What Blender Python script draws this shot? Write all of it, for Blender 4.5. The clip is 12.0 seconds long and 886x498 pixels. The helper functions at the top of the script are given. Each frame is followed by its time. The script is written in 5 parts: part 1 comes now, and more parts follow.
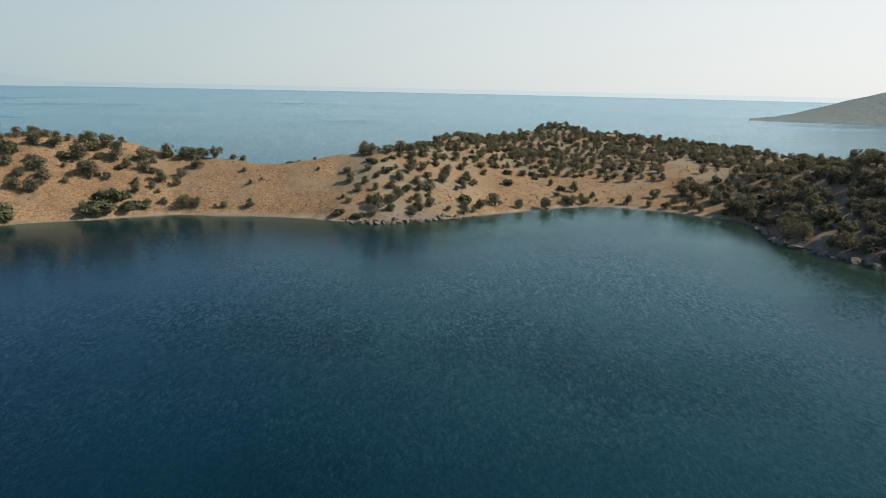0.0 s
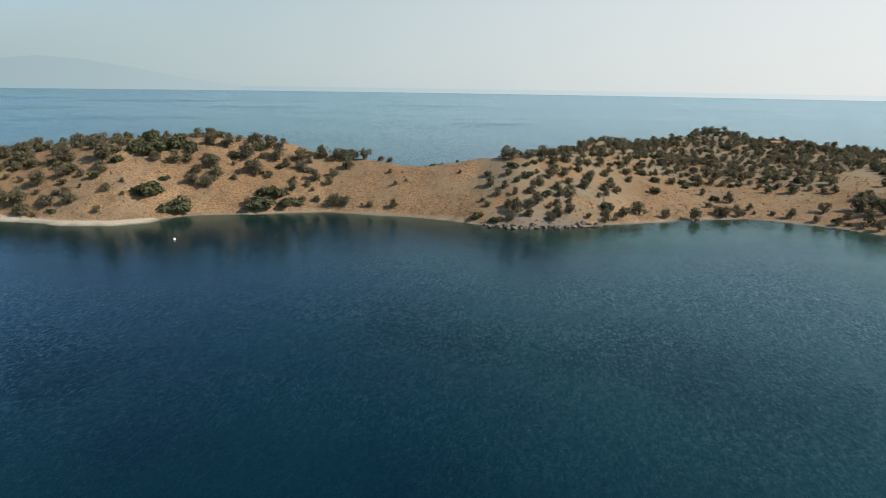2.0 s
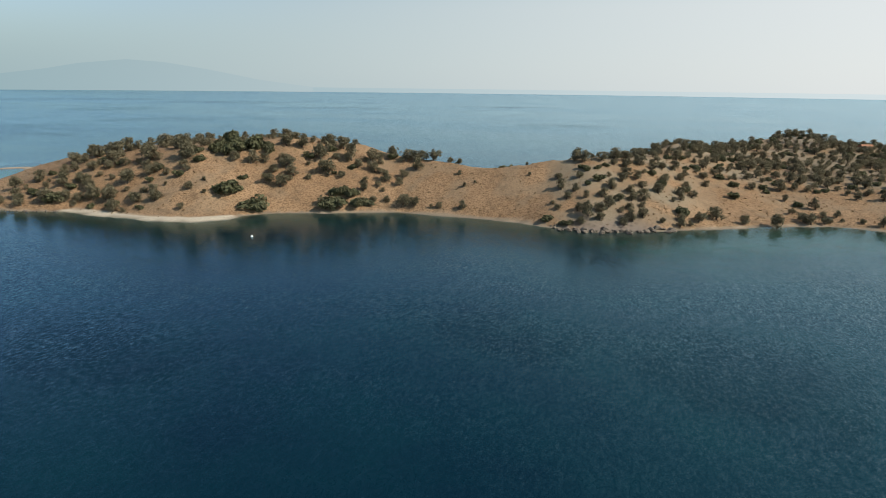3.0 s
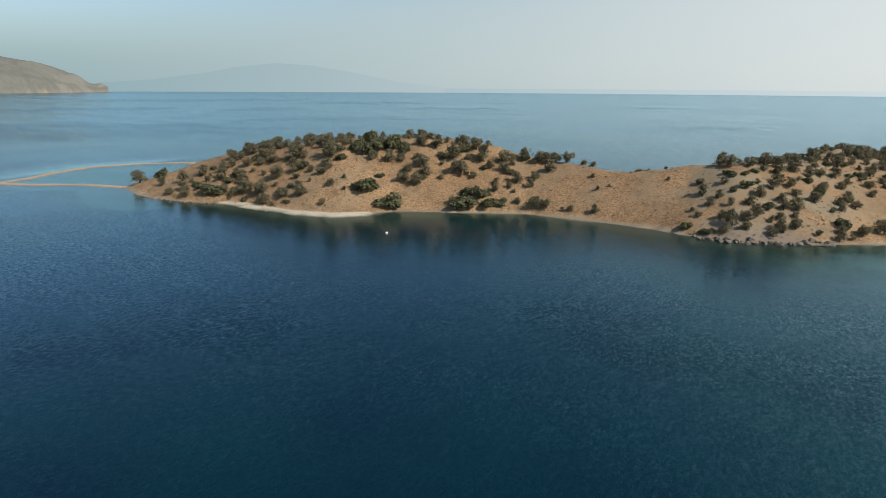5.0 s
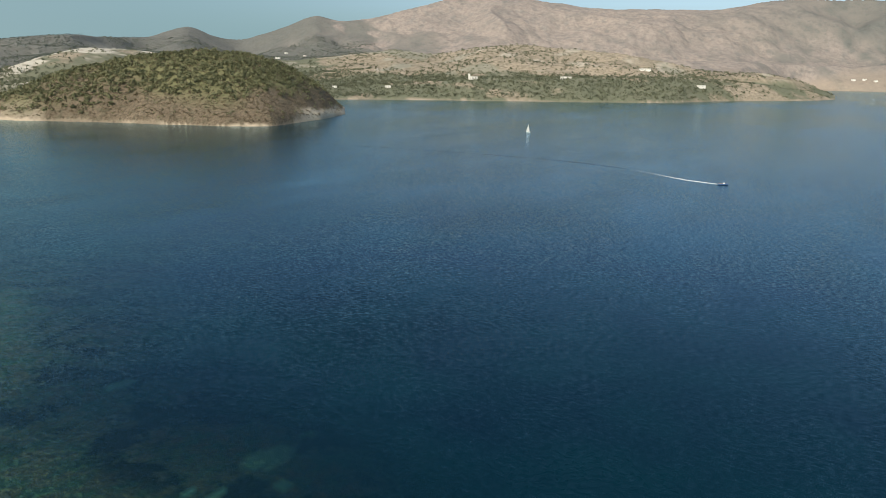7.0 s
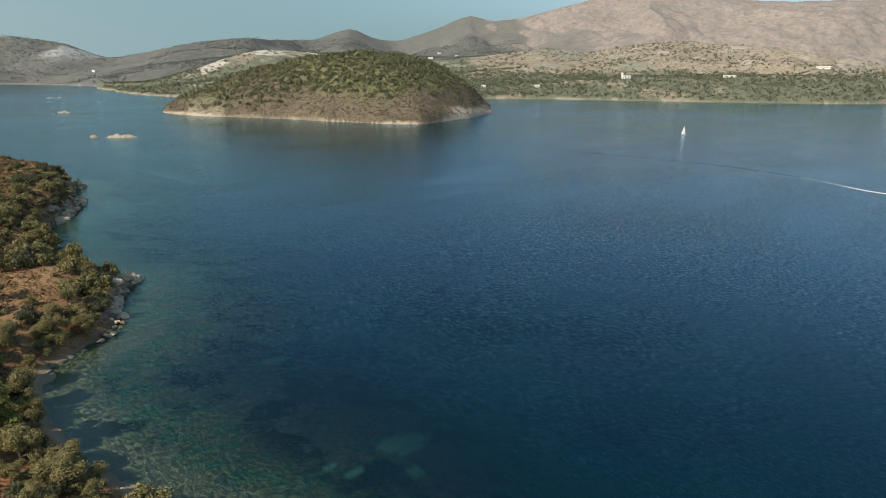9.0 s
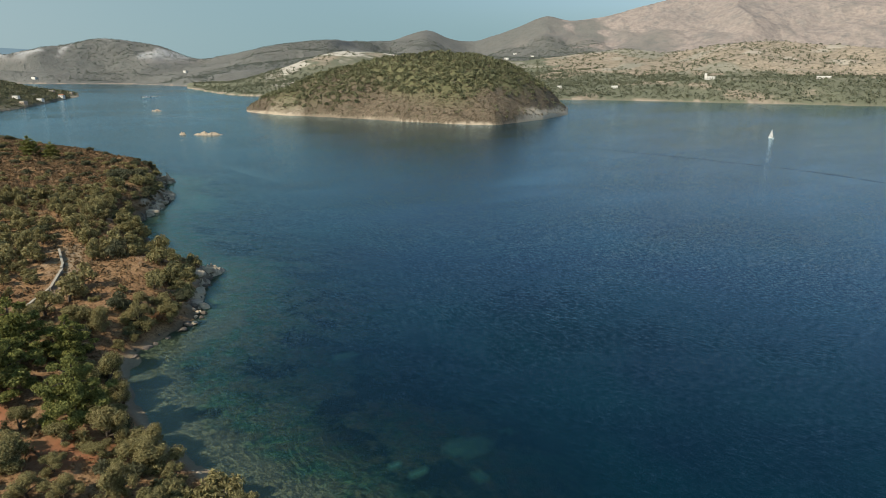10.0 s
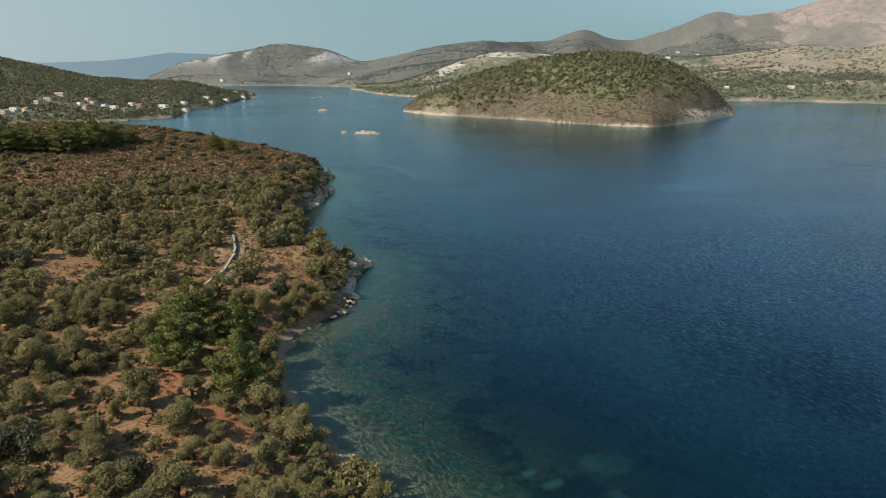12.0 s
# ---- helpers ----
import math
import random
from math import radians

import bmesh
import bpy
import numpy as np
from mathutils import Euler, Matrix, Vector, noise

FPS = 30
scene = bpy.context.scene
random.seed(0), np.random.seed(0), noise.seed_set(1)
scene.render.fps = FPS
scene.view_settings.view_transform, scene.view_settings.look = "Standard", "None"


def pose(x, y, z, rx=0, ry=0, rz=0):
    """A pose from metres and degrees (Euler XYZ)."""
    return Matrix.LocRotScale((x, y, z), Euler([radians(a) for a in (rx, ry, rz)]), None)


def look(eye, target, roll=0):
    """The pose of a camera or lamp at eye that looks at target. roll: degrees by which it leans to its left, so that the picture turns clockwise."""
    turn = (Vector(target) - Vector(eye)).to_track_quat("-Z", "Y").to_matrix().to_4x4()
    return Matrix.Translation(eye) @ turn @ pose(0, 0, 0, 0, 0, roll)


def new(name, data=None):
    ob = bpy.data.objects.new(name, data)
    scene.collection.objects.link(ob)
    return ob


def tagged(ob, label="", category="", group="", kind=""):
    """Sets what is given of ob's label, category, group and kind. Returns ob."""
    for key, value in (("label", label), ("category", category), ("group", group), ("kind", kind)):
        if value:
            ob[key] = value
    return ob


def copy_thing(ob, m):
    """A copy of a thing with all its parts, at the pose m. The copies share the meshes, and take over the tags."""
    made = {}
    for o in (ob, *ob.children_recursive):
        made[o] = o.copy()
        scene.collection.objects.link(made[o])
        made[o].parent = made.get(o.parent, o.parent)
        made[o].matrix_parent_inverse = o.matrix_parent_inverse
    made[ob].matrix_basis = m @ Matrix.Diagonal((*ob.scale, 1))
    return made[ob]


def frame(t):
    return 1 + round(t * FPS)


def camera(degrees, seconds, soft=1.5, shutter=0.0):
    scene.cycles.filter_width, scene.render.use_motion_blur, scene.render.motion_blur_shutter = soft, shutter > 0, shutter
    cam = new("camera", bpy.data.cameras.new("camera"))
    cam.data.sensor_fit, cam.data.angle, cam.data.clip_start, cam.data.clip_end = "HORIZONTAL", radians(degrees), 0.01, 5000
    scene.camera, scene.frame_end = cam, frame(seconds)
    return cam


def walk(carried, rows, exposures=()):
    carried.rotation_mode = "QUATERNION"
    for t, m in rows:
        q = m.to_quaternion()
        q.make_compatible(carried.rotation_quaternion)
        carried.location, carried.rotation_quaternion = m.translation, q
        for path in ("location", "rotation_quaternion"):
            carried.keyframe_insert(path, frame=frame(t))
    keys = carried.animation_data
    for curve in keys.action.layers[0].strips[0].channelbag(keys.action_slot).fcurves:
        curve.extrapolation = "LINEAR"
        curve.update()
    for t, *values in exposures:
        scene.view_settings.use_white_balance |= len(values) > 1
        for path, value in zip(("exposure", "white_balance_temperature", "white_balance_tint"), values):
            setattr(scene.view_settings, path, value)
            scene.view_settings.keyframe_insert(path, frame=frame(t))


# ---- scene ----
cam = camera(69.85, 12.0, 0.8)
PATH = [
    (0.0, pose(0.00, -0.00, 50.00, 75.63, -1.20, 0.01)),
    (0.5, pose(2.23, 0.10, 50.25, 75.63, -1.12, 3.67)),
    (1.0, pose(2.88, 0.47, 50.43, 75.61, -0.96, 6.79)),
    (1.5, pose(2.28, 0.78, 50.60, 75.58, -0.88, 9.82)),
    (2.0, pose(1.19, 0.86, 50.81, 75.60, -0.85, 12.91)),
    (2.5, pose(0.13, 0.65, 50.97, 75.58, -0.74, 15.97)),
    (3.0, pose(-0.51, 0.22, 51.09, 75.61, -0.66, 18.77)),
    (5.0, pose(-2.06, -0.86, 51.46, 75.56, -0.34, 30.20)),
    (5.3, pose(-2.47, -1.14, 51.50, 75.58, -0.12, 32.29)),
    (5.5, pose(-2.46, -1.46, 51.54, 75.49, -0.50, 47.20)),
    (5.6, pose(-2.40, -1.55, 51.55, 75.52, -0.28, 52.87)),
    (5.8, pose(-1.92, -1.64, 51.56, 75.53, -0.14, 67.04)),
    (5.9, pose(-1.80, -1.68, 51.58, 75.48, -0.31, 75.82)),
    (6.0, pose(-1.68, -1.69, 51.60, 75.30, -0.57, 81.91)),
    (6.2, pose(-1.55, -1.49, 51.69, 75.14, -0.92, 96.80)),
    (6.3, pose(-1.52, -1.46, 51.72, 75.01, -0.88, 102.16)),
    (6.5, pose(-1.35, -1.62, 51.85, 74.73, -0.78, 115.77)),
    (6.6, pose(-1.35, -1.67, 51.88, 74.68, -0.70, 117.72)),
    (7.0, pose(-1.35, -1.70, 52.05, 74.62, -0.74, 120.18)),
    (7.2, pose(-1.31, -1.71, 52.08, 74.62, -0.70, 121.41)),
    (8.8, pose(-0.95, -1.87, 52.09, 74.40, -0.57, 131.93)),
    (9.0, pose(-0.96, -1.93, 52.18, 74.41, -0.52, 133.12)),
    (9.5, pose(-1.09, -2.13, 52.28, 74.37, -0.50, 136.29)),
    (10.0, pose(-1.24, -2.49, 52.28, 74.40, -0.52, 139.64)),
    (10.5, pose(-1.43, -2.89, 52.28, 74.35, -0.34, 143.01)),
    (11.0, pose(-1.52, -3.15, 52.37, 74.37, -0.36, 146.41)),
    (11.5, pose(-1.60, -3.48, 52.38, 74.36, -0.24, 149.78)),
    (12.0, pose(-1.69, -3.73, 52.17, 74.39, -0.09, 152.94)),
]
EXPOSURES = [(0.0, 0.24), (12.0, 0.24)]
walk(cam, PATH, EXPOSURES)

# ---- light ----
SUN_EL, SUN_AZ = 41.0, 92.0
SKY_POWER = 0.11
HAZE_SHADE, HAZE_SEA = (1.7, 2.85, 3.2), (7.3, 7.3, 7.2)
SEAWARD = (0.906, 0.423, 0)
world = bpy.data.worlds.new("world")
scene.world = world
world.use_nodes = True
wn, wl = world.node_tree.nodes, world.node_tree.links
sky = wn.new("ShaderNodeTexSky")
sky.sky_type, sky.sun_disc = "NISHITA", False
sky.sun_elevation, sky.sun_rotation = radians(SUN_EL), radians(SUN_AZ)
sky.altitude, sky.air_density, sky.dust_density, sky.ozone_density = 0, 1.0, 0.9, 2.5
# summer haze that pales the sky towards the horizon, thickest over the open sea
tc, sep, fade = wn.new("ShaderNodeTexCoord"), wn.new("ShaderNodeSeparateXYZ"), wn.new("ShaderNodeMapRange")
haze = wn.new("ShaderNodeMix")
haze.data_type = "RGBA"
fade.inputs["From Min"].default_value, fade.inputs["From Max"].default_value = 0.04, 0.42
fade.inputs["To Min"].default_value, fade.inputs["To Max"].default_value = 0.92, 0.0
fade.interpolation_type = "SMOOTHSTEP"
toward, warm = wn.new("ShaderNodeMapRange"), wn.new("ShaderNodeMix")
warm.data_type = "RGBA"
toward.inputs["From Min"].default_value, toward.inputs["From Max"].default_value = -1.0, 1.0
wl.new(tc.outputs["Generated"], sep.inputs[0])
depth, rise = wn.new("ShaderNodeMapRange"), wn.new("ShaderNodeMath")
rise.operation = "MULTIPLY"
depth.inputs["To Min"].default_value, depth.inputs["To Max"].default_value = 0.15, 3.3
wl.new(sep.outputs["Z"], rise.inputs[0])
wl.new(depth.outputs[0], rise.inputs[1])
wl.new(rise.outputs[0], fade.inputs[0])
seaward = wn.new("ShaderNodeVectorMath")
seaward.operation = "DOT_PRODUCT"
seaward.inputs[1].default_value = SEAWARD
wl.new(tc.outputs["Generated"], seaward.inputs[0])
wl.new(seaward.outputs["Value"], toward.inputs[0])
bend = wn.new("ShaderNodeMath")
bend.operation = "POWER"
bend.inputs[1].default_value = 1.3
wl.new(toward.outputs[0], bend.inputs[0])
wl.new(bend.outputs[0], warm.inputs[0])
sunward, far_side, cube = wn.new("ShaderNodeVectorMath"), wn.new("ShaderNodeMapRange"), wn.new("ShaderNodeMath")
sunward.operation, cube.operation = "DOT_PRODUCT", "POWER"
sunward.inputs[1].default_value = (math.sin(radians(SUN_AZ)), math.cos(radians(SUN_AZ)), 0)
far_side.inputs["From Min"].default_value, far_side.inputs["From Max"].default_value = 1.0, -1.0
cube.inputs[1].default_value = 4.0
wl.new(tc.outputs["Generated"], sunward.inputs[0])
wl.new(sunward.outputs["Value"], far_side.inputs[0])
wl.new(far_side.outputs[0], cube.inputs[0])
wl.new(cube.outputs[0], depth.inputs[0])
warm.inputs[6].default_value, warm.inputs[7].default_value = (*HAZE_SHADE, 1), (*HAZE_SEA, 1)
wl.new(fade.outputs[0], haze.inputs[0])
wl.new(sky.outputs[0], haze.inputs[6])
lift, blue = wn.new("ShaderNodeMapRange"), wn.new("ShaderNodeMix")
blue.data_type, blue.blend_type = "RGBA", "MULTIPLY"
lift.inputs["From Min"].default_value, lift.inputs["From Max"].default_value = 0.11, 0.48
blue.inputs[7].default_value = (0.46, 0.84, 1.0, 1)
wl.new(sep.outputs["Z"], lift.inputs[0])
wl.new(lift.outputs[0], blue.inputs[0])
wl.new(warm.outputs[2], blue.inputs[6])
wl.new(blue.outputs[2], haze.inputs[7])
wl.new(haze.outputs[2], wn["Background"].inputs[0])
wn["Background"].inputs[1].default_value = SKY_POWER
sun = new("sun", bpy.data.lights.new("sun", "SUN"))
sun.data.energy, sun.data.angle, sun.data.color = 5.0, radians(0.5), (1.0, 0.89, 0.72)
sa, se = radians(SUN_AZ), radians(SUN_EL)
sun_dir = Vector((math.sin(sa) * math.cos(se), math.cos(sa) * math.cos(se), math.sin(se)))
sun.matrix_world = look(sun_dir * 300 + Vector((0, 0, 100)), (0, 0, 100))


# ---- materials ----
class Nodes:
    """Short hand for building a node material."""

    def __init__(self, name):
        self.m = bpy.data.materials.new(name)
        self.m.use_nodes = True
        self.t = self.m.node_tree
        self.b = self.t.nodes["Principled BSDF"]
        self.out = self.t.nodes["Material Output"]

    def add(self, kind, **props):
        n = self.t.nodes.new(kind)
        for k, v in props.items():
            if k == "op":
                n.operation = v
            elif k == "blend":
                n.blend_type = v
        return n

    def link(self, a, b):
        self.t.links.new(a, b)

    def coords(self, scale=(1, 1, 1)):
        c = self.add("ShaderNodeTexCoord")
        m = self.add("ShaderNodeMapping")
        m.inputs["Scale"].default_value = scale
        self.link(c.outputs["Object"], m.inputs["Vector"])
        return m.outputs[0]

    def noise(self, vec, scale, detail=6, rough=0.6):
        n = self.add("ShaderNodeTexNoise")
        n.inputs["Scale"].default_value, n.inputs["Detail"].default_value, n.inputs["Roughness"].default_value = scale, detail, rough
        self.link(vec, n.inputs["Vector"])
        return n.outputs["Fac"]

    def ramp(self, fac, lo, hi, a=(0, 0, 0), b=(1, 1, 1)):
        r = self.add("ShaderNodeValToRGB")
        r.color_ramp.elements[0].position, r.color_ramp.elements[1].position = lo, hi
        r.color_ramp.elements[0].color, r.color_ramp.elements[1].color = (*a, 1), (*b, 1)
        self.link(fac, r.inputs[0])
        return r.outputs[0]

    def mix(self, fac, a, b, blend="MIX"):
        n = self.add("ShaderNodeMix")
        n.data_type, n.blend_type = "RGBA", blend
        for v, k in ((fac, 0), (a, 6), (b, 7)):
            if isinstance(v, (int, float)):
                n.inputs[k].default_value = v
            elif isinstance(v, tuple):
                n.inputs[k].default_value = (*v, 1)
            else:
                self.link(v, n.inputs[k])
        return n.outputs[2]

    def attr(self, name):
        n = self.add("ShaderNodeAttribute")
        n.attribute_name = name
        return n.outputs["Fac"]

    def math(self, op, a, b=0.0):
        n = self.add("ShaderNodeMath", op=op)
        for v, k in ((a, 0), (b, 1)):
            if isinstance(v, (int, float)):
                n.inputs[k].default_value = v
            else:
                self.link(v, n.inputs[k])
        return n.outputs[0]

    def bump(self, height, strength, dist):
        n = self.add("ShaderNodeBump")
        n.inputs["Strength"].default_value, n.inputs["Distance"].default_value = strength, dist
        self.link(height, n.inputs["Height"])
        self.link(n.outputs[0], self.b.inputs["Normal"])
        return n.outputs[0]

    def done(self, colour, rough=0.9, spec=0.3):
        if isinstance(colour, tuple):
            self.b.inputs["Base Color"].default_value = (*colour, 1)
        else:
            self.link(colour, self.b.inputs["Base Color"])
        self.b.inputs["Roughness"].default_value = rough
        self.b.inputs["Specular IOR Level"].default_value = spec
        return self.m


BED_SAND, BED_GREEN, BED_WEED = (0.19, 0.175, 0.105), (0.10, 0.19, 0.112), (0.016, 0.026, 0.022)


def earth(name, main, dry, dark, rock, sand, patch=0.03, grain=1.2, scrub=(0.11, 0.12, 0.09), speck=0.85):
    """Soil with dry grass, darker scrubby spots, bare rock and beach sand where the attributes say so."""
    n = Nodes(name)
    v = n.coords()
    big, mid, fine = n.noise(v, patch, 5), n.noise(v, patch * 6, 6), n.noise(v, grain, 6, 0.7)
    c = n.mix(n.ramp(big, 0.4, 0.62), main, dry)
    c = n.mix(n.ramp(mid, 0.5, 0.68), c, dark)
    c = n.mix(n.math("MULTIPLY", n.ramp(fine, 0.44, 0.6), speck), c, tuple(0.45 * k for k in main))
    vo = n.add("ShaderNodeTexVoronoi")
    vo.inputs["Scale"].default_value = grain * 0.35
    n.link(v, vo.inputs["Vector"])
    rk = n.mix(n.ramp(fine, 0.3, 0.7), tuple(0.5 * k for k in rock), rock)
    rk = n.mix(n.ramp(vo.outputs["Distance"], 0.1, 0.5), rk, tuple(min(1, 1.15 * k) for k in rock))
    c = n.mix(n.attr("rock"), c, rk)
    sd = n.mix(n.ramp(fine, 0.35, 0.7), tuple(0.75 * k for k in sand), sand)
    c = n.mix(n.attr("sand"), c, sd)
    weed = n.math("MULTIPLY", n.math("MAXIMUM", n.ramp(n.noise(v, 0.075, 5, 0.65), 0.46, 0.56), n.math("SUBTRACT", n.attr("weedy"), 0.8)), n.math("MINIMUM", n.attr("weedy"), 1.0))
    bed = n.mix(n.math("MULTIPLY", weed, 0.9), n.mix(n.ramp(mid, 0.4, 0.6), BED_SAND, BED_GREEN), BED_WEED)
    bed = n.mix(n.math("MULTIPLY", n.ramp(n.noise(v, 1.1, 5, 0.75), 0.42, 0.62), 0.4), bed, BED_WEED)
    bed = n.mix(n.attr("pale"), bed, (0.22, 0.41, 0.29))
    c = n.mix(n.attr("bed"), c, bed)
    c = n.mix(n.attr("wet"), c, tuple(0.22 * k for k in sand))
    c = n.mix(n.math("MULTIPLY", n.attr("scrub"), 0.85), c, n.mix(n.ramp(fine, 0.35, 0.65), scrub, tuple(1.5 * k for k in scrub)))
    n.bump(n.math("ADD", fine, n.math("MULTIPLY", mid, 2.0)), 0.6, 0.35 / grain)
    return n.done(c, 0.95, 0.15)


def leaves(name, dark, light, dry=None):
    """Foliage that varies from clump to clump and from plant to plant."""
    n = Nodes(name)
    g = n.add("ShaderNodeNewGeometry")
    o = n.add("ShaderNodeObjectInfo")
    c = n.mix(g.outputs["Random Per Island"], dark, light)
    c = n.mix(n.math("MULTIPLY", n.ramp(o.outputs["Random"], 0.2, 1.0), 0.55), c, dry or tuple(1.25 * k for k in light))
    fine = n.noise(n.coords(), 6.0, 3)
    c = n.mix(n.math("MULTIPLY", n.ramp(fine, 0.35, 0.65), 0.35), c, tuple(0.5 * k for k in dark))
    m = n.done(c, 0.75, 0.25)
    thin, both = n.add("ShaderNodeBsdfTranslucent"), n.add("ShaderNodeMixShader")
    both.inputs[0].default_value = 0.35
    n.link(c, thin.inputs["Color"])
    n.link(n.b.outputs[0], both.inputs[1])
    n.link(thin.outputs[0], both.inputs[2])
    n.link(both.outputs[0], n.out.inputs["Surface"])
    return m


def plain(name, colour, rough=0.8, scale=3.0, vary=0.35, metal=0.0, bump=0.2):
    n = Nodes(name)
    v = n.coords()
    f = n.noise(v, scale, 5)
    f2 = n.noise(v, scale * 7, 4)
    c = n.mix(n.ramp(f, 0.35, 0.7), colour, tuple((1 - vary) * k for k in colour))
    c = n.mix(n.math("MULTIPLY", n.ramp(f2, 0.4, 0.7), vary), c, tuple(0.6 * k for k in colour))
    n.bump(f2, bump, 0.05)
    n.b.inputs["Metallic"].default_value = metal
    return n.done(c, rough)


M_PEN = earth("dry_grass_soil", (0.245, 0.152, 0.088), (0.295, 0.192, 0.115), (0.165, 0.112, 0.07), (0.15, 0.12, 0.10), (0.44, 0.385, 0.31), scrub=(0.155, 0.125, 0.09))
M_NEAR = earth("brown_olive_soil", (0.25, 0.142, 0.072), (0.335, 0.212, 0.112), (0.18, 0.1, 0.05), (0.36, 0.29, 0.21), (0.30, 0.235, 0.16), 0.05, 2.0, (0.22, 0.095, 0.05))
M_ISLE = earth("islet_heath_soil", (0.135, 0.105, 0.074), (0.17, 0.132, 0.095), (0.10, 0.09, 0.06), (0.40, 0.34, 0.265), (0.41, 0.335, 0.255), 0.02, 0.5, (0.105, 0.105, 0.052))
# Aerial haze is mixed into the mountain colours, making them paler and greyer.
M_FAR = earth("haze_tinted_slope", (0.265, 0.225, 0.205), (0.30, 0.25, 0.222), (0.19, 0.175, 0.165), (0.325, 0.325, 0.322), (0.33, 0.265, 0.21), 0.004, 0.05, (0.085, 0.09, 0.085), 0.38)
M_FORE = earth("foreland_scrub_soil", (0.27, 0.225, 0.17), (0.34, 0.28, 0.215), (0.17, 0.155, 0.115), (0.40, 0.365, 0.315), (0.36, 0.295, 0.23), 0.008, 0.12, (0.085, 0.094, 0.064), 0.5)
M_VIL = earth("village_hill_soil", (0.15, 0.14, 0.095), (0.22, 0.185, 0.13), (0.10, 0.105, 0.07), (0.32, 0.29, 0.25), (0.30, 0.26, 0.2), 0.012, 0.2)
# Sea haze is put into this grey-blue base colour.
M_EAST = earth("haze_tinted_headland", (0.11, 0.13, 0.135), (0.13, 0.148, 0.15), (0.095, 0.11, 0.115), (0.28, 0.27, 0.255), (0.32, 0.31, 0.29), 0.012, 0.15, (0.115, 0.135, 0.13), 0.15)
M_ROCK = plain("shore_rock", (0.45, 0.365, 0.27), 0.9, 0.9, 0.45, bump=0.9)
M_DARK_ROCK = plain("dark_shore_rock", (0.17, 0.14, 0.115), 0.9, 0.9, 0.5, bump=0.9)
M_BARK = plain("bark", (0.11, 0.085, 0.065), 0.95, 4.0, 0.4, bump=0.6)
M_OLIVE = leaves("olive_leaves", (0.09, 0.083, 0.053), (0.225, 0.2, 0.128), (0.225, 0.19, 0.125))
M_OLIVE_NEAR = leaves("grove_olive_leaves", (0.112, 0.099, 0.042), (0.37, 0.325, 0.148), (0.36, 0.295, 0.135))
M_STRAW = leaves("dry_grass", (0.17, 0.105, 0.052), (0.32, 0.215, 0.115), (0.33, 0.225, 0.12))
M_PINE = leaves("pine_needles", (0.07, 0.078, 0.022), (0.35, 0.345, 0.1), (0.2, 0.21, 0.07))
M_MASTIC = leaves("mastic_leaves", (0.075, 0.08, 0.04), (0.15, 0.15, 0.085), (0.14, 0.13, 0.08))
M_HEATH = leaves("heath_leaves", (0.125, 0.085, 0.045), (0.25, 0.165, 0.09), (0.25, 0.15, 0.08))
M_ISLE_PINE = leaves("islet_pine_needles", (0.095, 0.1, 0.056), (0.215, 0.212, 0.115))
M_ISLE_HEATH = leaves("islet_heath_leaves", (0.09, 0.078, 0.05), (0.215, 0.17, 0.115))
M_VIL_SCRUB = leaves("village_scrub_leaves", (0.075, 0.08, 0.046), (0.175, 0.168, 0.1))
M_FORE_SCRUB = leaves("foreland_scrub_leaves", (0.088, 0.098, 0.064), (0.165, 0.17, 0.112))
# Far scrub: leaf colour greyed to carry the distance haze.
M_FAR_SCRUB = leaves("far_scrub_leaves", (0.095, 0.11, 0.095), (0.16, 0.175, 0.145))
M_RUST = leaves("rusty_leaves", (0.15, 0.08, 0.04), (0.26, 0.13, 0.06), (0.27, 0.13, 0.06))


# ---- helpers ----
def mesh_object(name, verts, faces, material, parent=None, label="", smooth=False):
    me = bpy.data.meshes.new(name)
    me.from_pydata([tuple(map(float, v)) for v in verts], [], [tuple(map(int, q)) for q in faces])
    me.materials.append(material)
    if smooth:
        me.shade_smooth()
    me.update()
    ob = new(name, me)
    if parent:
        ob.parent = parent
    if label:
        ob["label"] = label
    return ob


def part(name, bm, material, parent, label=""):
    """Links a bmesh as one mesh object under a thing or under a part."""
    me = bpy.data.meshes.new(name)
    bm.to_mesh(me)
    bm.free()
    me.materials.append(material)
    ob = new(name, me)
    ob.parent = parent
    if label:
        ob["label"] = label
    return ob


def fbm(x, y, scale, octaves=4, seed=0):
    """Smooth value noise on numpy arrays, about -1 to 1."""
    total, amp, norm = np.zeros_like(x, dtype=float), 1.0, 0.0
    for k in range(octaves):
        fx, fy = x / scale * 2**k + 17.3 * k + seed, y / scale * 2**k - 9.1 * k + seed * 1.7
        ix, iy = np.floor(fx), np.floor(fy)
        u, v = fx - ix, fy - iy
        u, v = u * u * (3 - 2 * u), v * v * (3 - 2 * v)

        def rnd(a, b):
            h = np.sin(a * 127.1 + b * 311.7 + seed * 13.7) * 43758.5453
            return (h - np.floor(h)) * 2 - 1

        total += amp * ((rnd(ix, iy) * (1 - u) + rnd(ix + 1, iy) * u) * (1 - v) + (rnd(ix, iy + 1) * (1 - u) + rnd(ix + 1, iy + 1) * u) * v)
        norm += amp
        amp *= 0.5
    return total / norm


